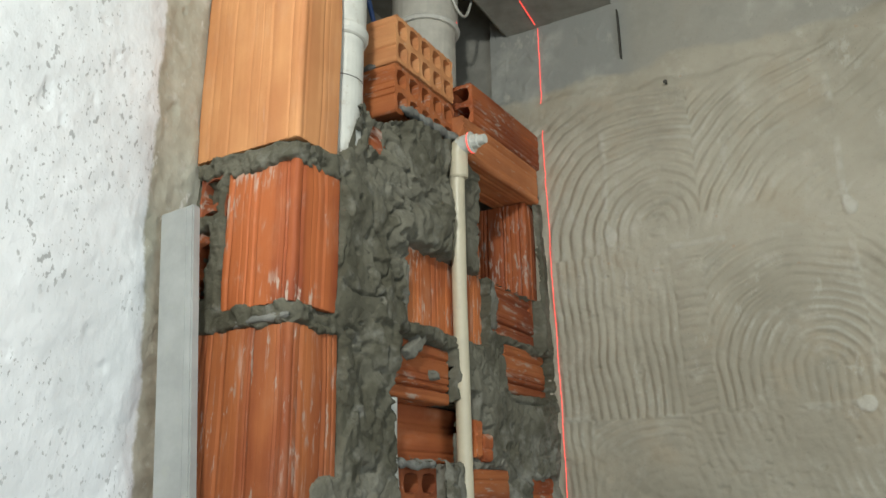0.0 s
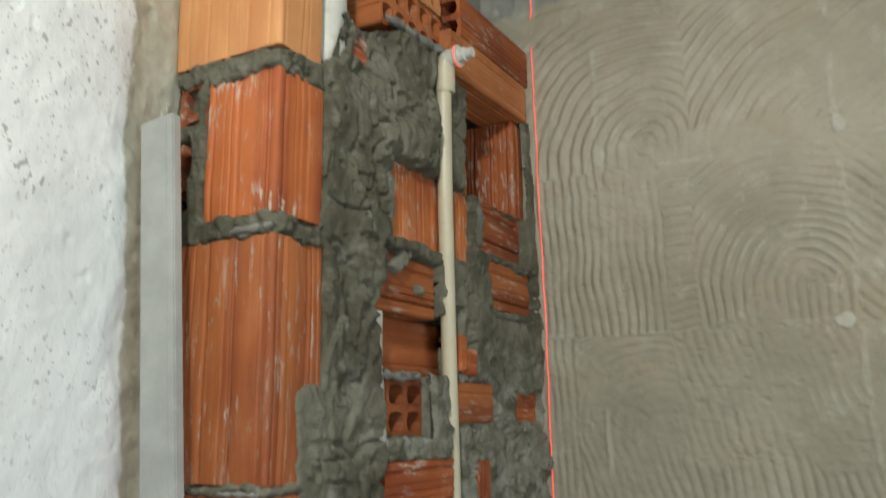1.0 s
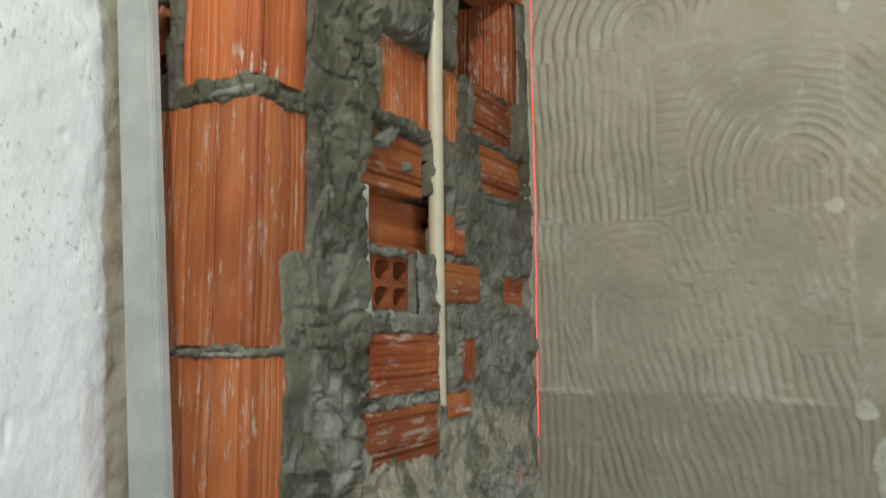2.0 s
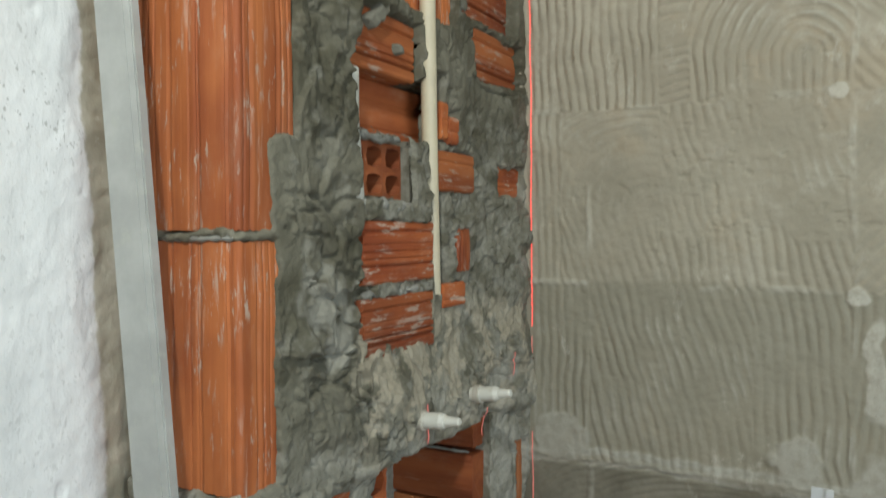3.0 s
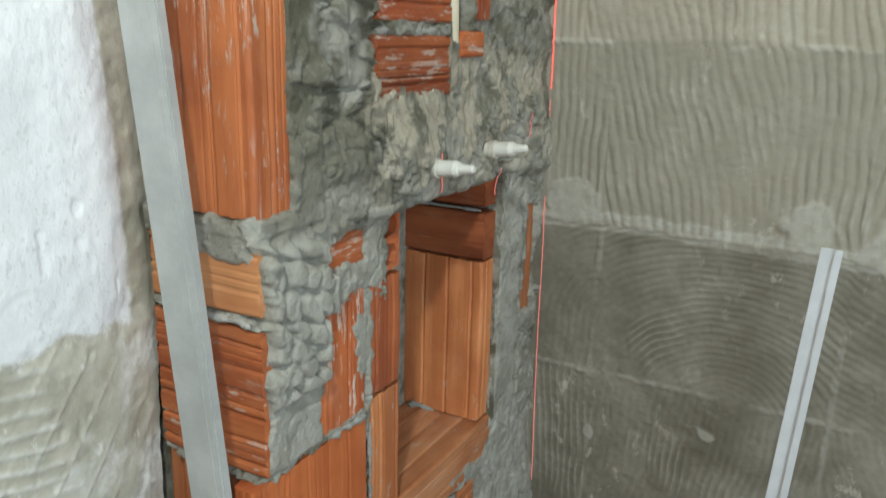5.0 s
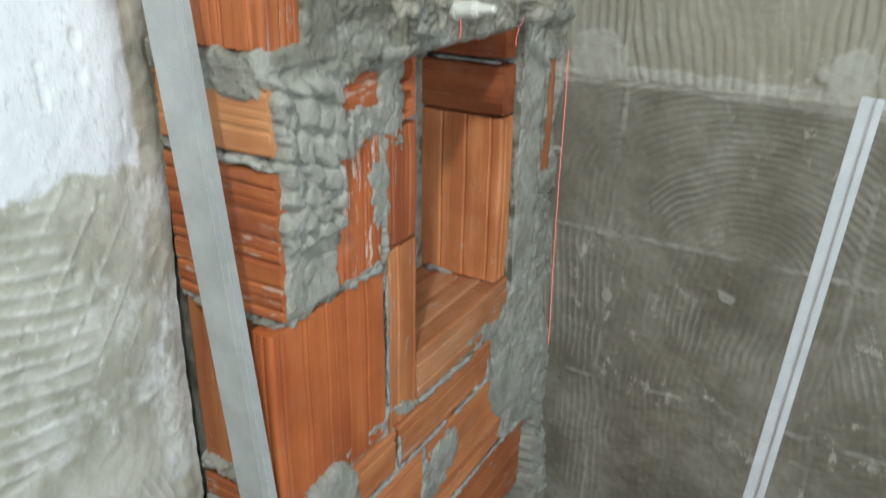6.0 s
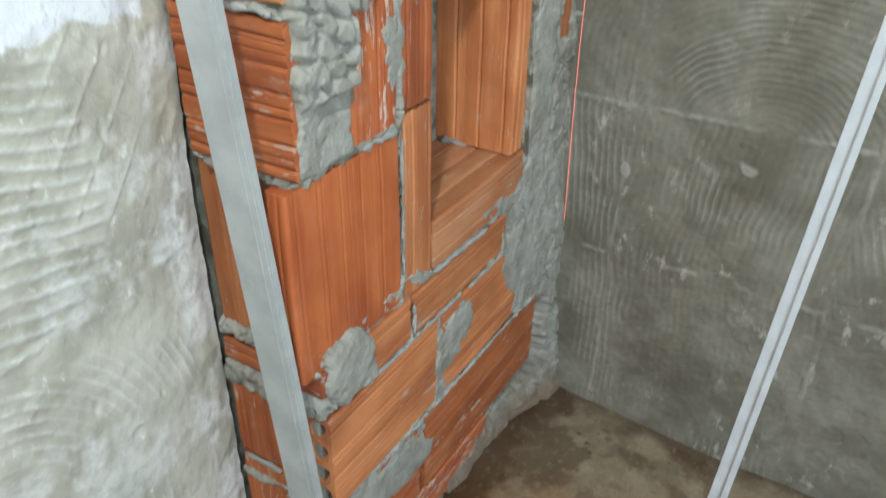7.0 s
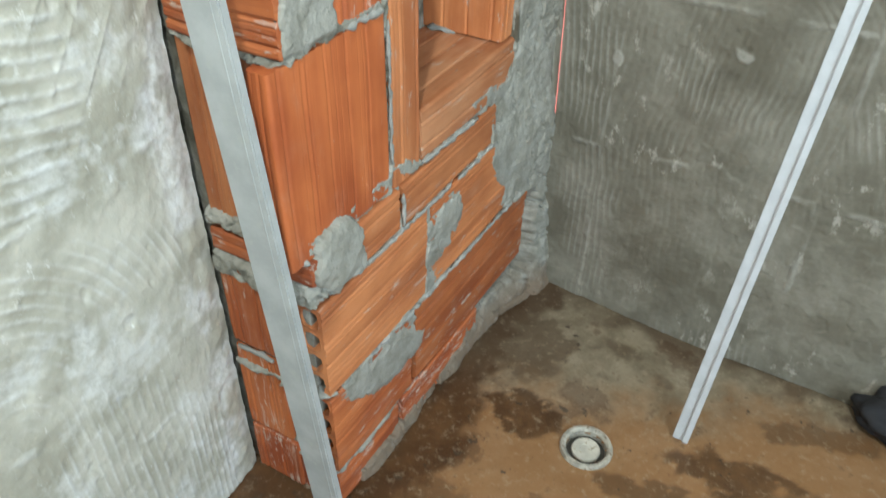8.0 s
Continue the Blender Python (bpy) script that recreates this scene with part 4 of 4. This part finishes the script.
# top of the side: two blocks with open cells, two stretchers towards the wall
brick(-0.20, -0.008, 0.240, 0.438, 2.284, 2.374, "X", CLAY_PALE, holes=(5, 2), tilt=2, ribs=0.0018)
brick(-0.20, -0.008, 0.238, 0.440, 2.190, 2.280, "X", CLAY_MID, holes=(5, 2), tilt=2, ribs=0.0022)
brick(-0.085, 0.016, 0.468, 0.786, 2.268, 2.352, "Y", CLAY_RED, holes=(2, 2), tilt=3.2, ribs=0.0022, open_end=(False, True))
brick(-0.085, 0.016, 0.432, 0.770, 2.184, 2.266, "Y", CLAY_DUSTY, tilt=2.6)
# middle of the side
brick(-0.10, -0.014, 0.255, 0.545, 1.842, 2.035, "U", CLAY_MID, tilt=1)
brick(-0.10, -0.004, 0.548, 0.758, 1.874, 1.974, "Y", CLAY_RED, wide=0.05, ribs=0.0030, channel=0.005)
brick(-0.09, -0.012, 0.235, 0.412, 1.732, 1.822, "Y", CLAY_MID, wide=0.05, ribs=0.0030, channel=0.005)
brick(-0.09, 0.004, 0.596, 0.785, 1.772, 1.863, "Y", CLAY_MID, wide=0.05, ribs=0.0030, channel=0.005)
brick(-0.09, 0.002, 0.462, 0.600, 1.566, 1.634, "Y", CLAY_MID, holes=(2, 2), open_end=(False, True))
brick(-0.09, 0.012, 0.672, 0.785, 1.562, 1.622, "Y", CLAY_RED)
brick(-0.09, 0.004, 0.242, 0.446, 1.424, 1.516, "Y", CLAY_RED, wide=0.05, channel=0.005, ribs=0.0030)
brick(-0.09, 0.004, 0.242, 0.446, 1.316, 1.406, "Y", CLAY_RED, wide=0.05, channel=0.005, ribs=0.0030)
brick(-0.09, 0.004, 0.532, 0.582, 1.430, 1.506, "U", CLAY_RED)
brick(-0.09, 0.004, 0.482, 0.562, 1.372, 1.413, "Y", CLAY_RED)
brick(-0.09, -0.006, 0.15, 0.21, 2.085, 2.135, "Y", CLAY_RED)
# inside the cavities
brick(-0.012, 0.004, 0.474, 0.496, 1.652, 1.714, "Y", CLAY_MID, ribs=0.0003)
brick(-0.014, 0.006, 0.499, 0.532, 1.646, 1.692, "Y", CLAY_RED, ribs=0.0003)
brick(-0.19, -0.004, 0.735, 0.788, 1.93, 2.19, "U", CLAY_RED, channel=0.003, wide=0.038)
brick(-0.16, -0.055, 0.22, 0.56, 1.642, 1.734, "Y", CLAY_PLAIN, ribs=0.0003)
brick(-0.16, -0.022, 0.232, 0.392, 1.548, 1.634, "X", CLAY_PLAIN, holes=(3, 2))
# round the niche
brick(-0.09, 0.002, 0.110, 0.216, 0.866, 1.070, "U", CLAY_RED)
brick(-0.09, 0.0, 0.112, 0.215, 1.095, 1.160, "Y", CLAY_RED)
brick(-0.032, 0.003, -0.028, 0.218, 0.572, 0.868, "U", CLAY_BRIGHT, ribs=0.0005, channel=0.001)
brick(-0.17, 0.003, 0.228, 0.308, 0.888, 1.064, "U", CLAY_PLAIN, ribs=0.0004)
brick(-0.17, 0.000, 0.228, 0.308, 1.070, 1.165, "X", CLAY_RED, holes=(1, 2), ribs=0.0004)
brick(-0.17, 0.003, 0.228, 0.308, 0.566, 0.884, "U", CLAY_DUSTY, ribs=0.0006)
brick(-0.20, 0.004, 0.310, 0.66, 0.574, 0.670, "Y", CLAY_SILL, ribs=0.0005)
brick(-0.26, -0.003, 0.604, 0.70, 0.672, 1.000, "U", CLAY_DUSTY, ribs=0.0003, wide=0.052, channel=0.002)
# darker clay for these two: shade under the niche's top put into the colour
brick(-0.26, -0.003, 0.602, 0.70, 1.004, 1.092, "X", CLAY_PLAIN, ribs=0.0003)
brick(-0.26, -0.003, 0.604, 0.70, 1.104, 1.19, "X", CLAY_PLAIN, ribs=0.0003)
# lower courses
brick(-0.09, 0.010, 0.118, 0.234, 0.486, 0.566, "Y", CLAY_DUSTY)
brick(-0.09, 0.010, 0.240, 0.575, 0.484, 0.566, "Y", CLAY_DUSTY)
brick(-0.074, 0.016, 0.004, 0.310, 0.292, 0.484, "Y", CLAY_DUSTY, holes=(2, 4), open_end=(False, True), wide=0.048)
brick(-0.074, 0.016, 0.322, 0.640, 0.292, 0.480, "Y", CLAY_DUSTY, wide=0.048)
brick(-0.074, 0.016, 0.006, 0.250, 0.092, 0.284, "Y", CLAY_MID, holes=(2, 4), open_end=(False, True))
brick(-0.074, 0.018, 0.262, 0.750, 0.096, 0.286, "Y", CLAY_MID, wide=0.048)
brick(-0.074, 0.016, 0.004, 0.200, 0.0, 0.086, "Y", CLAY_RED)
brick(-0.074, 0.018, 0.210, 0.520, 0.004, 0.088, "Y", CLAY_RED)
brick(-0.05, 0.020, 0.735, 0.785, 0.86, 1.10, "U", CLAY_SILL)

# linings of the cavities and the niche
lining = bmesh.new()
box_bm((-0.20, 0.232, 1.00), (-0.178, 0.70, 1.60), bm=lining)
box_bm((-0.20, 0.300, 0.66), (-0.172, 0.62, 1.20), bm=lining)
box_bm((-0.17, 0.30, 1.166), (-0.02, 0.66, 1.20), bm=lining)
box_bm((-0.20, 0.46, 1.90), (-0.182, 0.80, 2.24), bm=lining)
box_bm((-0.02, 0.650, 0.66), (0.008, 0.70, 1.16), bm=lining)
box_bm((-0.21, 0.013, 0.0), (-0.168, 0.06, 2.04), bm=lining)
box_bm((-0.18, 0.46, 1.90), (-0.03, 0.76, 1.968), bm=lining)
box_bm((-0.18, 0.20, 1.736), (-0.03, 0.62, 1.752), bm=lining)
box_bm((-0.16, 0.22, 1.632), (-0.03, 0.50, 1.641), bm=lining)
box_bm((-0.16, 0.388, 1.54), (-0.008, 0.46, 1.64), bm=lining)
box_bm((-0.30, 0.10, 0.0), (-0.205, 0.79, 2.18), bm=lining)
box_bm((-0.16, 0.22, 1.52), (-0.02, 0.46, 1.549), bm=lining)
box_bm((-0.30, 0.655, 0.60), (-0.02, 0.72, 1.24), bm=lining)
part("lining", lining, MORTAR, pillar, "grey mortar inside the brick cavities")




def bead(start, end, radius, seed):
    """A ragged squeezed-out bead of mortar between two places."""
    rng = random.Random(seed)
    start, end = Vector(start), Vector(end)
    n = max(int((end - start).length / 0.009), 4)
    pts = [start.lerp(end, k / n) + Vector([rng.uniform(-1, 1) * radius * 0.25 for _ in range(3)]) for k in range(n + 1)]
    bm = tube_bm(pts, [radius * rng.uniform(0.45, 1.15) * (0.5 if k in (0, n) else 1) for k in range(n + 1)], 9)
    for v in bm.verts:
        v.co += Vector([rng.uniform(-1, 1) * radius * 0.16 for _ in range(3)])
    return part("mortar_bead", bm, MORTAR_PALE, pillar, smooth=True)


for start, end, radius in (((0.002, 0.245, 2.190), (0.002, 0.425, 2.207), 0.009), ((-0.014, 0.250, 1.638), (-0.016, 0.375, 1.640), 0.008),
                           ((-0.004, 0.248, 1.411), (-0.003, 0.440, 1.411), 0.006), ((-0.10, -0.002, 1.0755), (-0.01, -0.002, 1.0745), 0.006),
                           ((0.0, 0.125, 0.870), (0.002, 0.215, 0.866), 0.006), ((0.004, 0.222, 0.62), (0.004, 0.221, 0.85), 0.0035),
                           ((0.004, 0.31, 0.575), (0.006, 0.50, 0.569), 0.006), ((-0.165, -0.002, 0.515), (-0.09, -0.002, 0.517), 0.006),
                           ((-0.165, -0.002, 0.332), (-0.09, -0.002, 0.330), 0.005), ((-0.02, 0.0, 0.572), (0.008, 0.002, 0.574), 0.006),
                           ((-0.10, 0.0, 1.800), (0.0, -0.001, 1.806), 0.006), ((0.012, 0.10, 0.289), (0.016, 0.28, 0.287), 0.006),
                           ((-0.10, 0.606, 0.672), (-0.16, 0.60, 0.674), 0.008), ((-0.002, 0.25, 1.540), (-0.004, 0.40, 1.536), 0.010),
                           ((-0.190, 0.250, 2.285), (-0.05, 0.240, 2.281), 0.006),
                           ((0.012, 0.10, 0.4865), (0.013, 0.40, 0.4850), 0.0045), ((0.014, 0.42, 0.4840), (0.013, 0.58, 0.4845), 0.005),
                           ((0.016, 0.30, 0.2885), (0.017, 0.66, 0.2880), 0.005), ((0.014, 0.236, 0.495), (0.014, 0.237, 0.555), 0.004), ((-0.15, 0.602, 1.0985), (-0.012, 0.602, 1.0985), 0.0035), ((-0.120, 0.001, 1.494), (-0.004, 0.0, 1.495), 0.004)):
    bead(start, end, radius, int(abs(start[2]) * 1000))


# ---- pipes ----
def pipes():
    soil = tagged(new("soil_pipe"), "white plastic soil pipe half buried in grey mortar", "pipe")
    x, y = -0.040, 0.131
    part("pipe", tube_bm([(x, y, 2.02), (x, y, 2.62)], 0.0375, 32), PVC_WHITE, soil, smooth=False)
    bm = tube_bm([(x, y, 2.26), (x, y, 2.262), (x, y, 2.268), (x, y, 2.276), (x, y, 2.282), (x, y, 2.36), (x, y, 2.365)],
                 [0.039, 0.042, 0.0445, 0.0445, 0.0405, 0.0405, 0.038], 32)
    part("socket", bm, PVC_WHITE, soil)
    bm = tube_bm([(x, y, 2.188), (x, y, 2.1895)], [0.0379, 0.0379], 32)
    part("mark", bm, DARK, soil)
    branch = tagged(new("waste_pipe"), "white plastic pipe edge showing beside the cavity", "pipe")
    part("pipe", tube_bm([(-0.026, 0.250, 1.525), (-0.027, 0.249, 1.58), (-0.030, 0.248, 1.66), (-0.030, 0.248, 1.730)], [0.024, 0.022, 0.020, 0.020], 32), PVC_WHITE, branch)

    water = tagged(new("water_pipe"), "cream plastic water pipe with capped elbow on brickwork", "pipe")
    foot, head = Vector((-0.018, 0.470, 1.395)), Vector((0.004, 0.410, 2.150))
    part("pipe", tube_bm([foot, foot.lerp(head, 0.3) - Vector((0, 0.004, 0)), foot.lerp(head, 0.7) - Vector((0, 0.005, 0)), head], 0.0128, 24), PVC_CREAM, water)
    bm = tube_bm([(0.006, 0.4125, 2.125), (0.006, 0.4122, 2.128), (0.006, 0.412, 2.172), (0.010, 0.412, 2.184), (0.019, 0.412, 2.189)],
                 [0.0145, 0.0168, 0.0168, 0.0168, 0.0168], 24)
    elbow = part("elbow", bm, PVC_CREAM, water)
    water.location = (0.007, 0, 0)
    bm = tube_bm([(0.010, 0.412, 2.186), (0.030, 0.410, 2.187), (0.031, 0.410, 2.187), (0.036, 0.410, 2.187)], [0.0165, 0.0165, 0.019, 0.019], 24)
    part("collar", bm, PVC_WHITE, elbow, "white plastic collar")
    bm = tube_bm([(0.036, 0.410, 2.187), (0.048, 0.409, 2.187), (0.049, 0.409, 2.187), (0.062, 0.408, 2.187)], [0.0125, 0.0125, 0.0095, 0.0085], 12)
    part("plug", bm, PVC_WHITE, elbow, "white screwed plug")

    # grey riser with a flared socket, behind the top blocks
    riser = tagged(new("grey_riser_pipe"), "grey plastic riser pipe with a flared socket", "pipe")
    x, y = -0.150, 0.572
    part("pipe", tube_bm([(x, y, 2.2), (x, y, 2.62)], 0.066, 32), PVC_GREY, riser)
    socket = part("socket", tube_bm([(x, y, 2.56), (x, y, 2.562), (x, y, CEIL)], [0.068, 0.073, 0.073], 32), PVC_GREY, riser)
    part("rim", tube_bm([(x, y, 2.555), (x, y, 2.561), (x, y, 2.567)], [0.0725, 0.0765, 0.0725], 32), CABLE_WHITE, socket, "white rubber rim")


pipes()


def stub(base, tip, label):
    """A capped wall outlet for a tap: collar, body and narrower plug."""
    ob = tagged(new("water_outlet"), label, "pipe plug", group="tap outlets")
    base, tip = Vector(base), Vector(tip)
    at = [base.lerp(tip, f) for f in (-0.25, 0.0, 0.02, 0.48, 0.5, 0.6, 0.62, 0.96, 1.0)]
    body = part("body", tube_bm(at[:4], 0.0125, 20), PVC_WHITE, ob)
    part("plug", tube_bm(at[3:], [0.0128, 0.0128, 0.0105, 0.0085, 0.0062, 0.0045], 14), PVC_WHITE, body)
    part("collar", tube_bm([base.lerp(tip, -0.12), base.lerp(tip, 0.05)], 0.0155, 20), PVC_GREY, ob)


stub((0.028, 0.366, 1.214), (0.092, 0.364, 1.219), "white capped water outlet standing out of wet mortar")
stub((0.045, 0.532, 1.224), (0.104, 0.528, 1.232), "white capped water outlet close to the combed wall")


# ---- leaning bars ----
def screed_bar():
    bar = tagged(new("screed_bar"), "dull grey aluminium straightedge leaning at the pillar", "straightedge")
    length = 1.958
    part("bar", box_bm((-0.0235, -0.006, 0.0), (0.0325, 0.008, length), 0.002), ALUMINIUM, bar)
    part("rib", box_bm((0.019, -0.0068, 0.0), (0.0215, -0.0058, length - 0.004)), ALUMINIUM, bar)
    foot, head = Vector((0.042, -0.054, 0.0)), Vector((-0.150, -0.054, 1.951))
    up = (head - foot).normalized()
    side = (Vector((1, 0.05, 0)) - up * up.dot(Vector((1, 0.05, 0)))).normalized()
    out = up.cross(side)
    bar.matrix_world = Matrix(((side.x, out.x, up.x, foot.x), (side.y, out.y, up.y, foot.y), (side.z, out.z, up.z, foot.z), (0, 0, 0, 1)))


screed_bar()


def corner_trim():
    trim = tagged(new("corner_trim"), "white plastic corner trim leaning on the combed wall", "trim strip")
    foot, head = Vector((0.508, 0.470, 0.0)), Vector((0.560, 0.690, 1.097))
    length = (head - foot).length
    up = (head - foot).normalized()
    side = (Vector((1, 0.1, 0)) - up * up.dot(Vector((1, 0.1, 0)))).normalized()
    out = up.cross(side)
    bm = box_bm((-0.0125, 0.0, 0.0), (0.004, 0.0025, length), 0.0008)
    part("flange", bm, TRIM_WHITE, trim)
    part("bead", box_bm((0.007, -0.006, 0.0), (0.019, 0.0035, length), 0.0015), TRIM_WHITE, trim)
    part("groove", box_bm((0.004, 0.0005, 0.0), (0.007, 0.003, length)), TRIM_WHITE, trim)
    trim.matrix_world = Matrix(((side.x, out.x, up.x, foot.x), (side.y, out.y, up.y, foot.y), (side.z, out.z, up.z, foot.z), (0, 0, 0, 1)))


corner_trim()


# ---- floor drain and bag ----
def floor_drain():
    drain = tagged(new("floor_drain"), "dirty white floor drain with a loose cap", "drain")
    part("rim", lathe_bm([(0.052, -0.03), (0.053, -0.004), (0.051, 0.0015), (0.045, 0.002), (0.0405, -0.003), (0.040, -0.05)], 48), DRAIN_RIM, drain)
    part("inside", lathe_bm([(0.0385, -0.045), (0.0385, -0.018), (0.001, -0.018)], 40), DARK, drain)
    part("cap", lathe_bm([(0.028, -0.017), (0.029, -0.011), (0.027, -0.008), (0.012, -0.0075), (0.011, -0.010), (0.001, -0.010)], 40), DRAIN_CAP, drain)
    drain.matrix_world = pose(0.355, 0.359, 0.001)


floor_drain()


def bag():
    bm = bmesh.new()
    bmesh.ops.create_icosphere(bm, subdivisions=4, radius=1)
    for v in bm.verts:
        n = noise.fractal(v.co * 1.6, 1.0, 2.0, 4)
        v.co = Vector((v.co.x * 0.10, v.co.y * 0.06, max(v.co.z, -0.75) * 0.055)) * (1 + 0.35 * n)
    ob = tagged(part("black_rag", bm, BLACK_CLOTH, smooth=True), "crumpled black cloth lying on the floor by the wall", "cloth")
    low = min(v.co.z for v in ob.data.vertices)
    ob.matrix_world = pose(0.905, 0.690, -low)


bag()


# ---- overhead: slab edge, cables ----
tagged(part("beam", box_bm((-0.065, 0.46, SOFFIT), (0.215, RIGHT + 0.02, CEIL), 0.01), CONCRETE), "rough concrete slab edge over the pillar", "beam", kind="structure")


def cable(points, radius, material, label):
    tagged(part("cable", tube_bm(points, radius, 10), material, smooth=True), label, "cable", group="loose cables")


def bend(a, b, sag, n=14):
    a, b = Vector(a), Vector(b)
    return [a.lerp(b, k / n) + Vector(sag) * math.sin(math.pi * k / n) for k in range(n + 1)]


cable(bend((-0.15, 0.27, 2.72), (-0.16, 0.44, 2.40), (0.0, 0.02, -0.06)), 0.005, CABLE_BLUE, "loose blue cable hanging above the bricks")
cable(bend((-0.12, 0.70, 2.72), (-0.09, 0.77, 2.795), (0.0, 0.0, -0.01)), 0.005, CABLE_BLUE, "loose blue cable end beside the grey riser")
cable(bend((-0.10, 0.49, CEIL), (-0.075, 0.66, 2.70), (0.02, 0.0, -0.16)), 0.003, CABLE_WHITE, "thin white cable looped round the grey riser")


# ---- laser level lines ----
def laser(points, width, label, material=LASER):
    bm = bmesh.new()
    for a, b, wide in points:
        a, b, wide = Vector(a), Vector(b), Vector(wide) * width / 2
        bm.faces.new([bm.verts.new(q) for q in (a - wide, a + wide, b + wide, b - wide)])
    tagged(part("laser_line", bm, material), label, "laser line", group="laser lines", kind="structure")


def laser_x(z):
    return float(np.interp(z, [0.4, 0.75, 1.68, 2.4], [0.050, 0.043, 0.037, 0.026]))


def laser_wall(z):
    """Where the line lies on the combed wall at that height."""
    k = min(max(int(round(z / CEIL * (len(rz) - 1))), 0), len(rz) - 1)
    i = int(round((laser_x(z) - WALL_FROM) / WALL_LONG * (ru.shape[1] - 1)))
    return Vector((laser_x(z), RIGHT - float(rh[k, i]) - 0.003, z))


for low_z, high_z, material in ((0.46, 1.10, LASER_FAINT), (1.18, 1.29, LASER_FAINT), (1.31, 2.375, LASER), (2.44, SOFFIT - 0.004, LASER)):
    zs = np.linspace(low_z, high_z, max(int((high_z - low_z) / 0.012), 2))
    spots = [laser_wall(float(z)) for z in zs]
    laser([(a, b, (1, 0, 0)) for a, b in zip(spots, spots[1:])], 0.0018, "thin red laser line down the combed wall", material)
laser([((0.026, RIGHT - 0.01, SOFFIT - 0.003), (0.033, 0.675, SOFFIT - 0.003), (1, 0, 0))], 0.0022, "thin red laser line across the slab soffit")


def skin(u, z):
    """The mortar's face on the pillar's side at that place."""
    k = int(round(z / 2.24 * (pz.shape[0] - 1)))
    i = int(round((u + 0.176) / 0.976 * (pz.shape[1] - 1)))
    return Vector((float(height[k, i]) + 0.003, u, z))


for u0, z0, u1, z1 in ((0.380, 1.235, 0.396, 1.170), (0.700, 1.270, 0.706, 1.225), (0.640, 1.175, 0.632, 1.125)):
    spots = [skin(u0 + (u1 - u0) * k / 6, z0 + (z1 - z0) * k / 6) for k in range(7)]
    laser([(a, b, (0, 1, 0)) for a, b in zip(spots, spots[1:])], 0.0035, "short red laser mark on the wet mortar", LASER_FAINT)
laser([((-0.082, 0.535, 2.70), (-0.078, 0.585, 2.57), (0.3, 1, 0))], 0.0025, "red laser line across the grey riser pipe")
ring = [(0.0405, 0.410 + 0.0196 * math.cos(a), 2.187 + 0.0196 * math.sin(a)) for a in (math.pi * (0.75 + k / 10) for k in range(11))]
laser([(a, b, (1, 0, 0)) for a, b in zip(ring, ring[1:])], 0.0022, "red laser glint round the capped elbow")
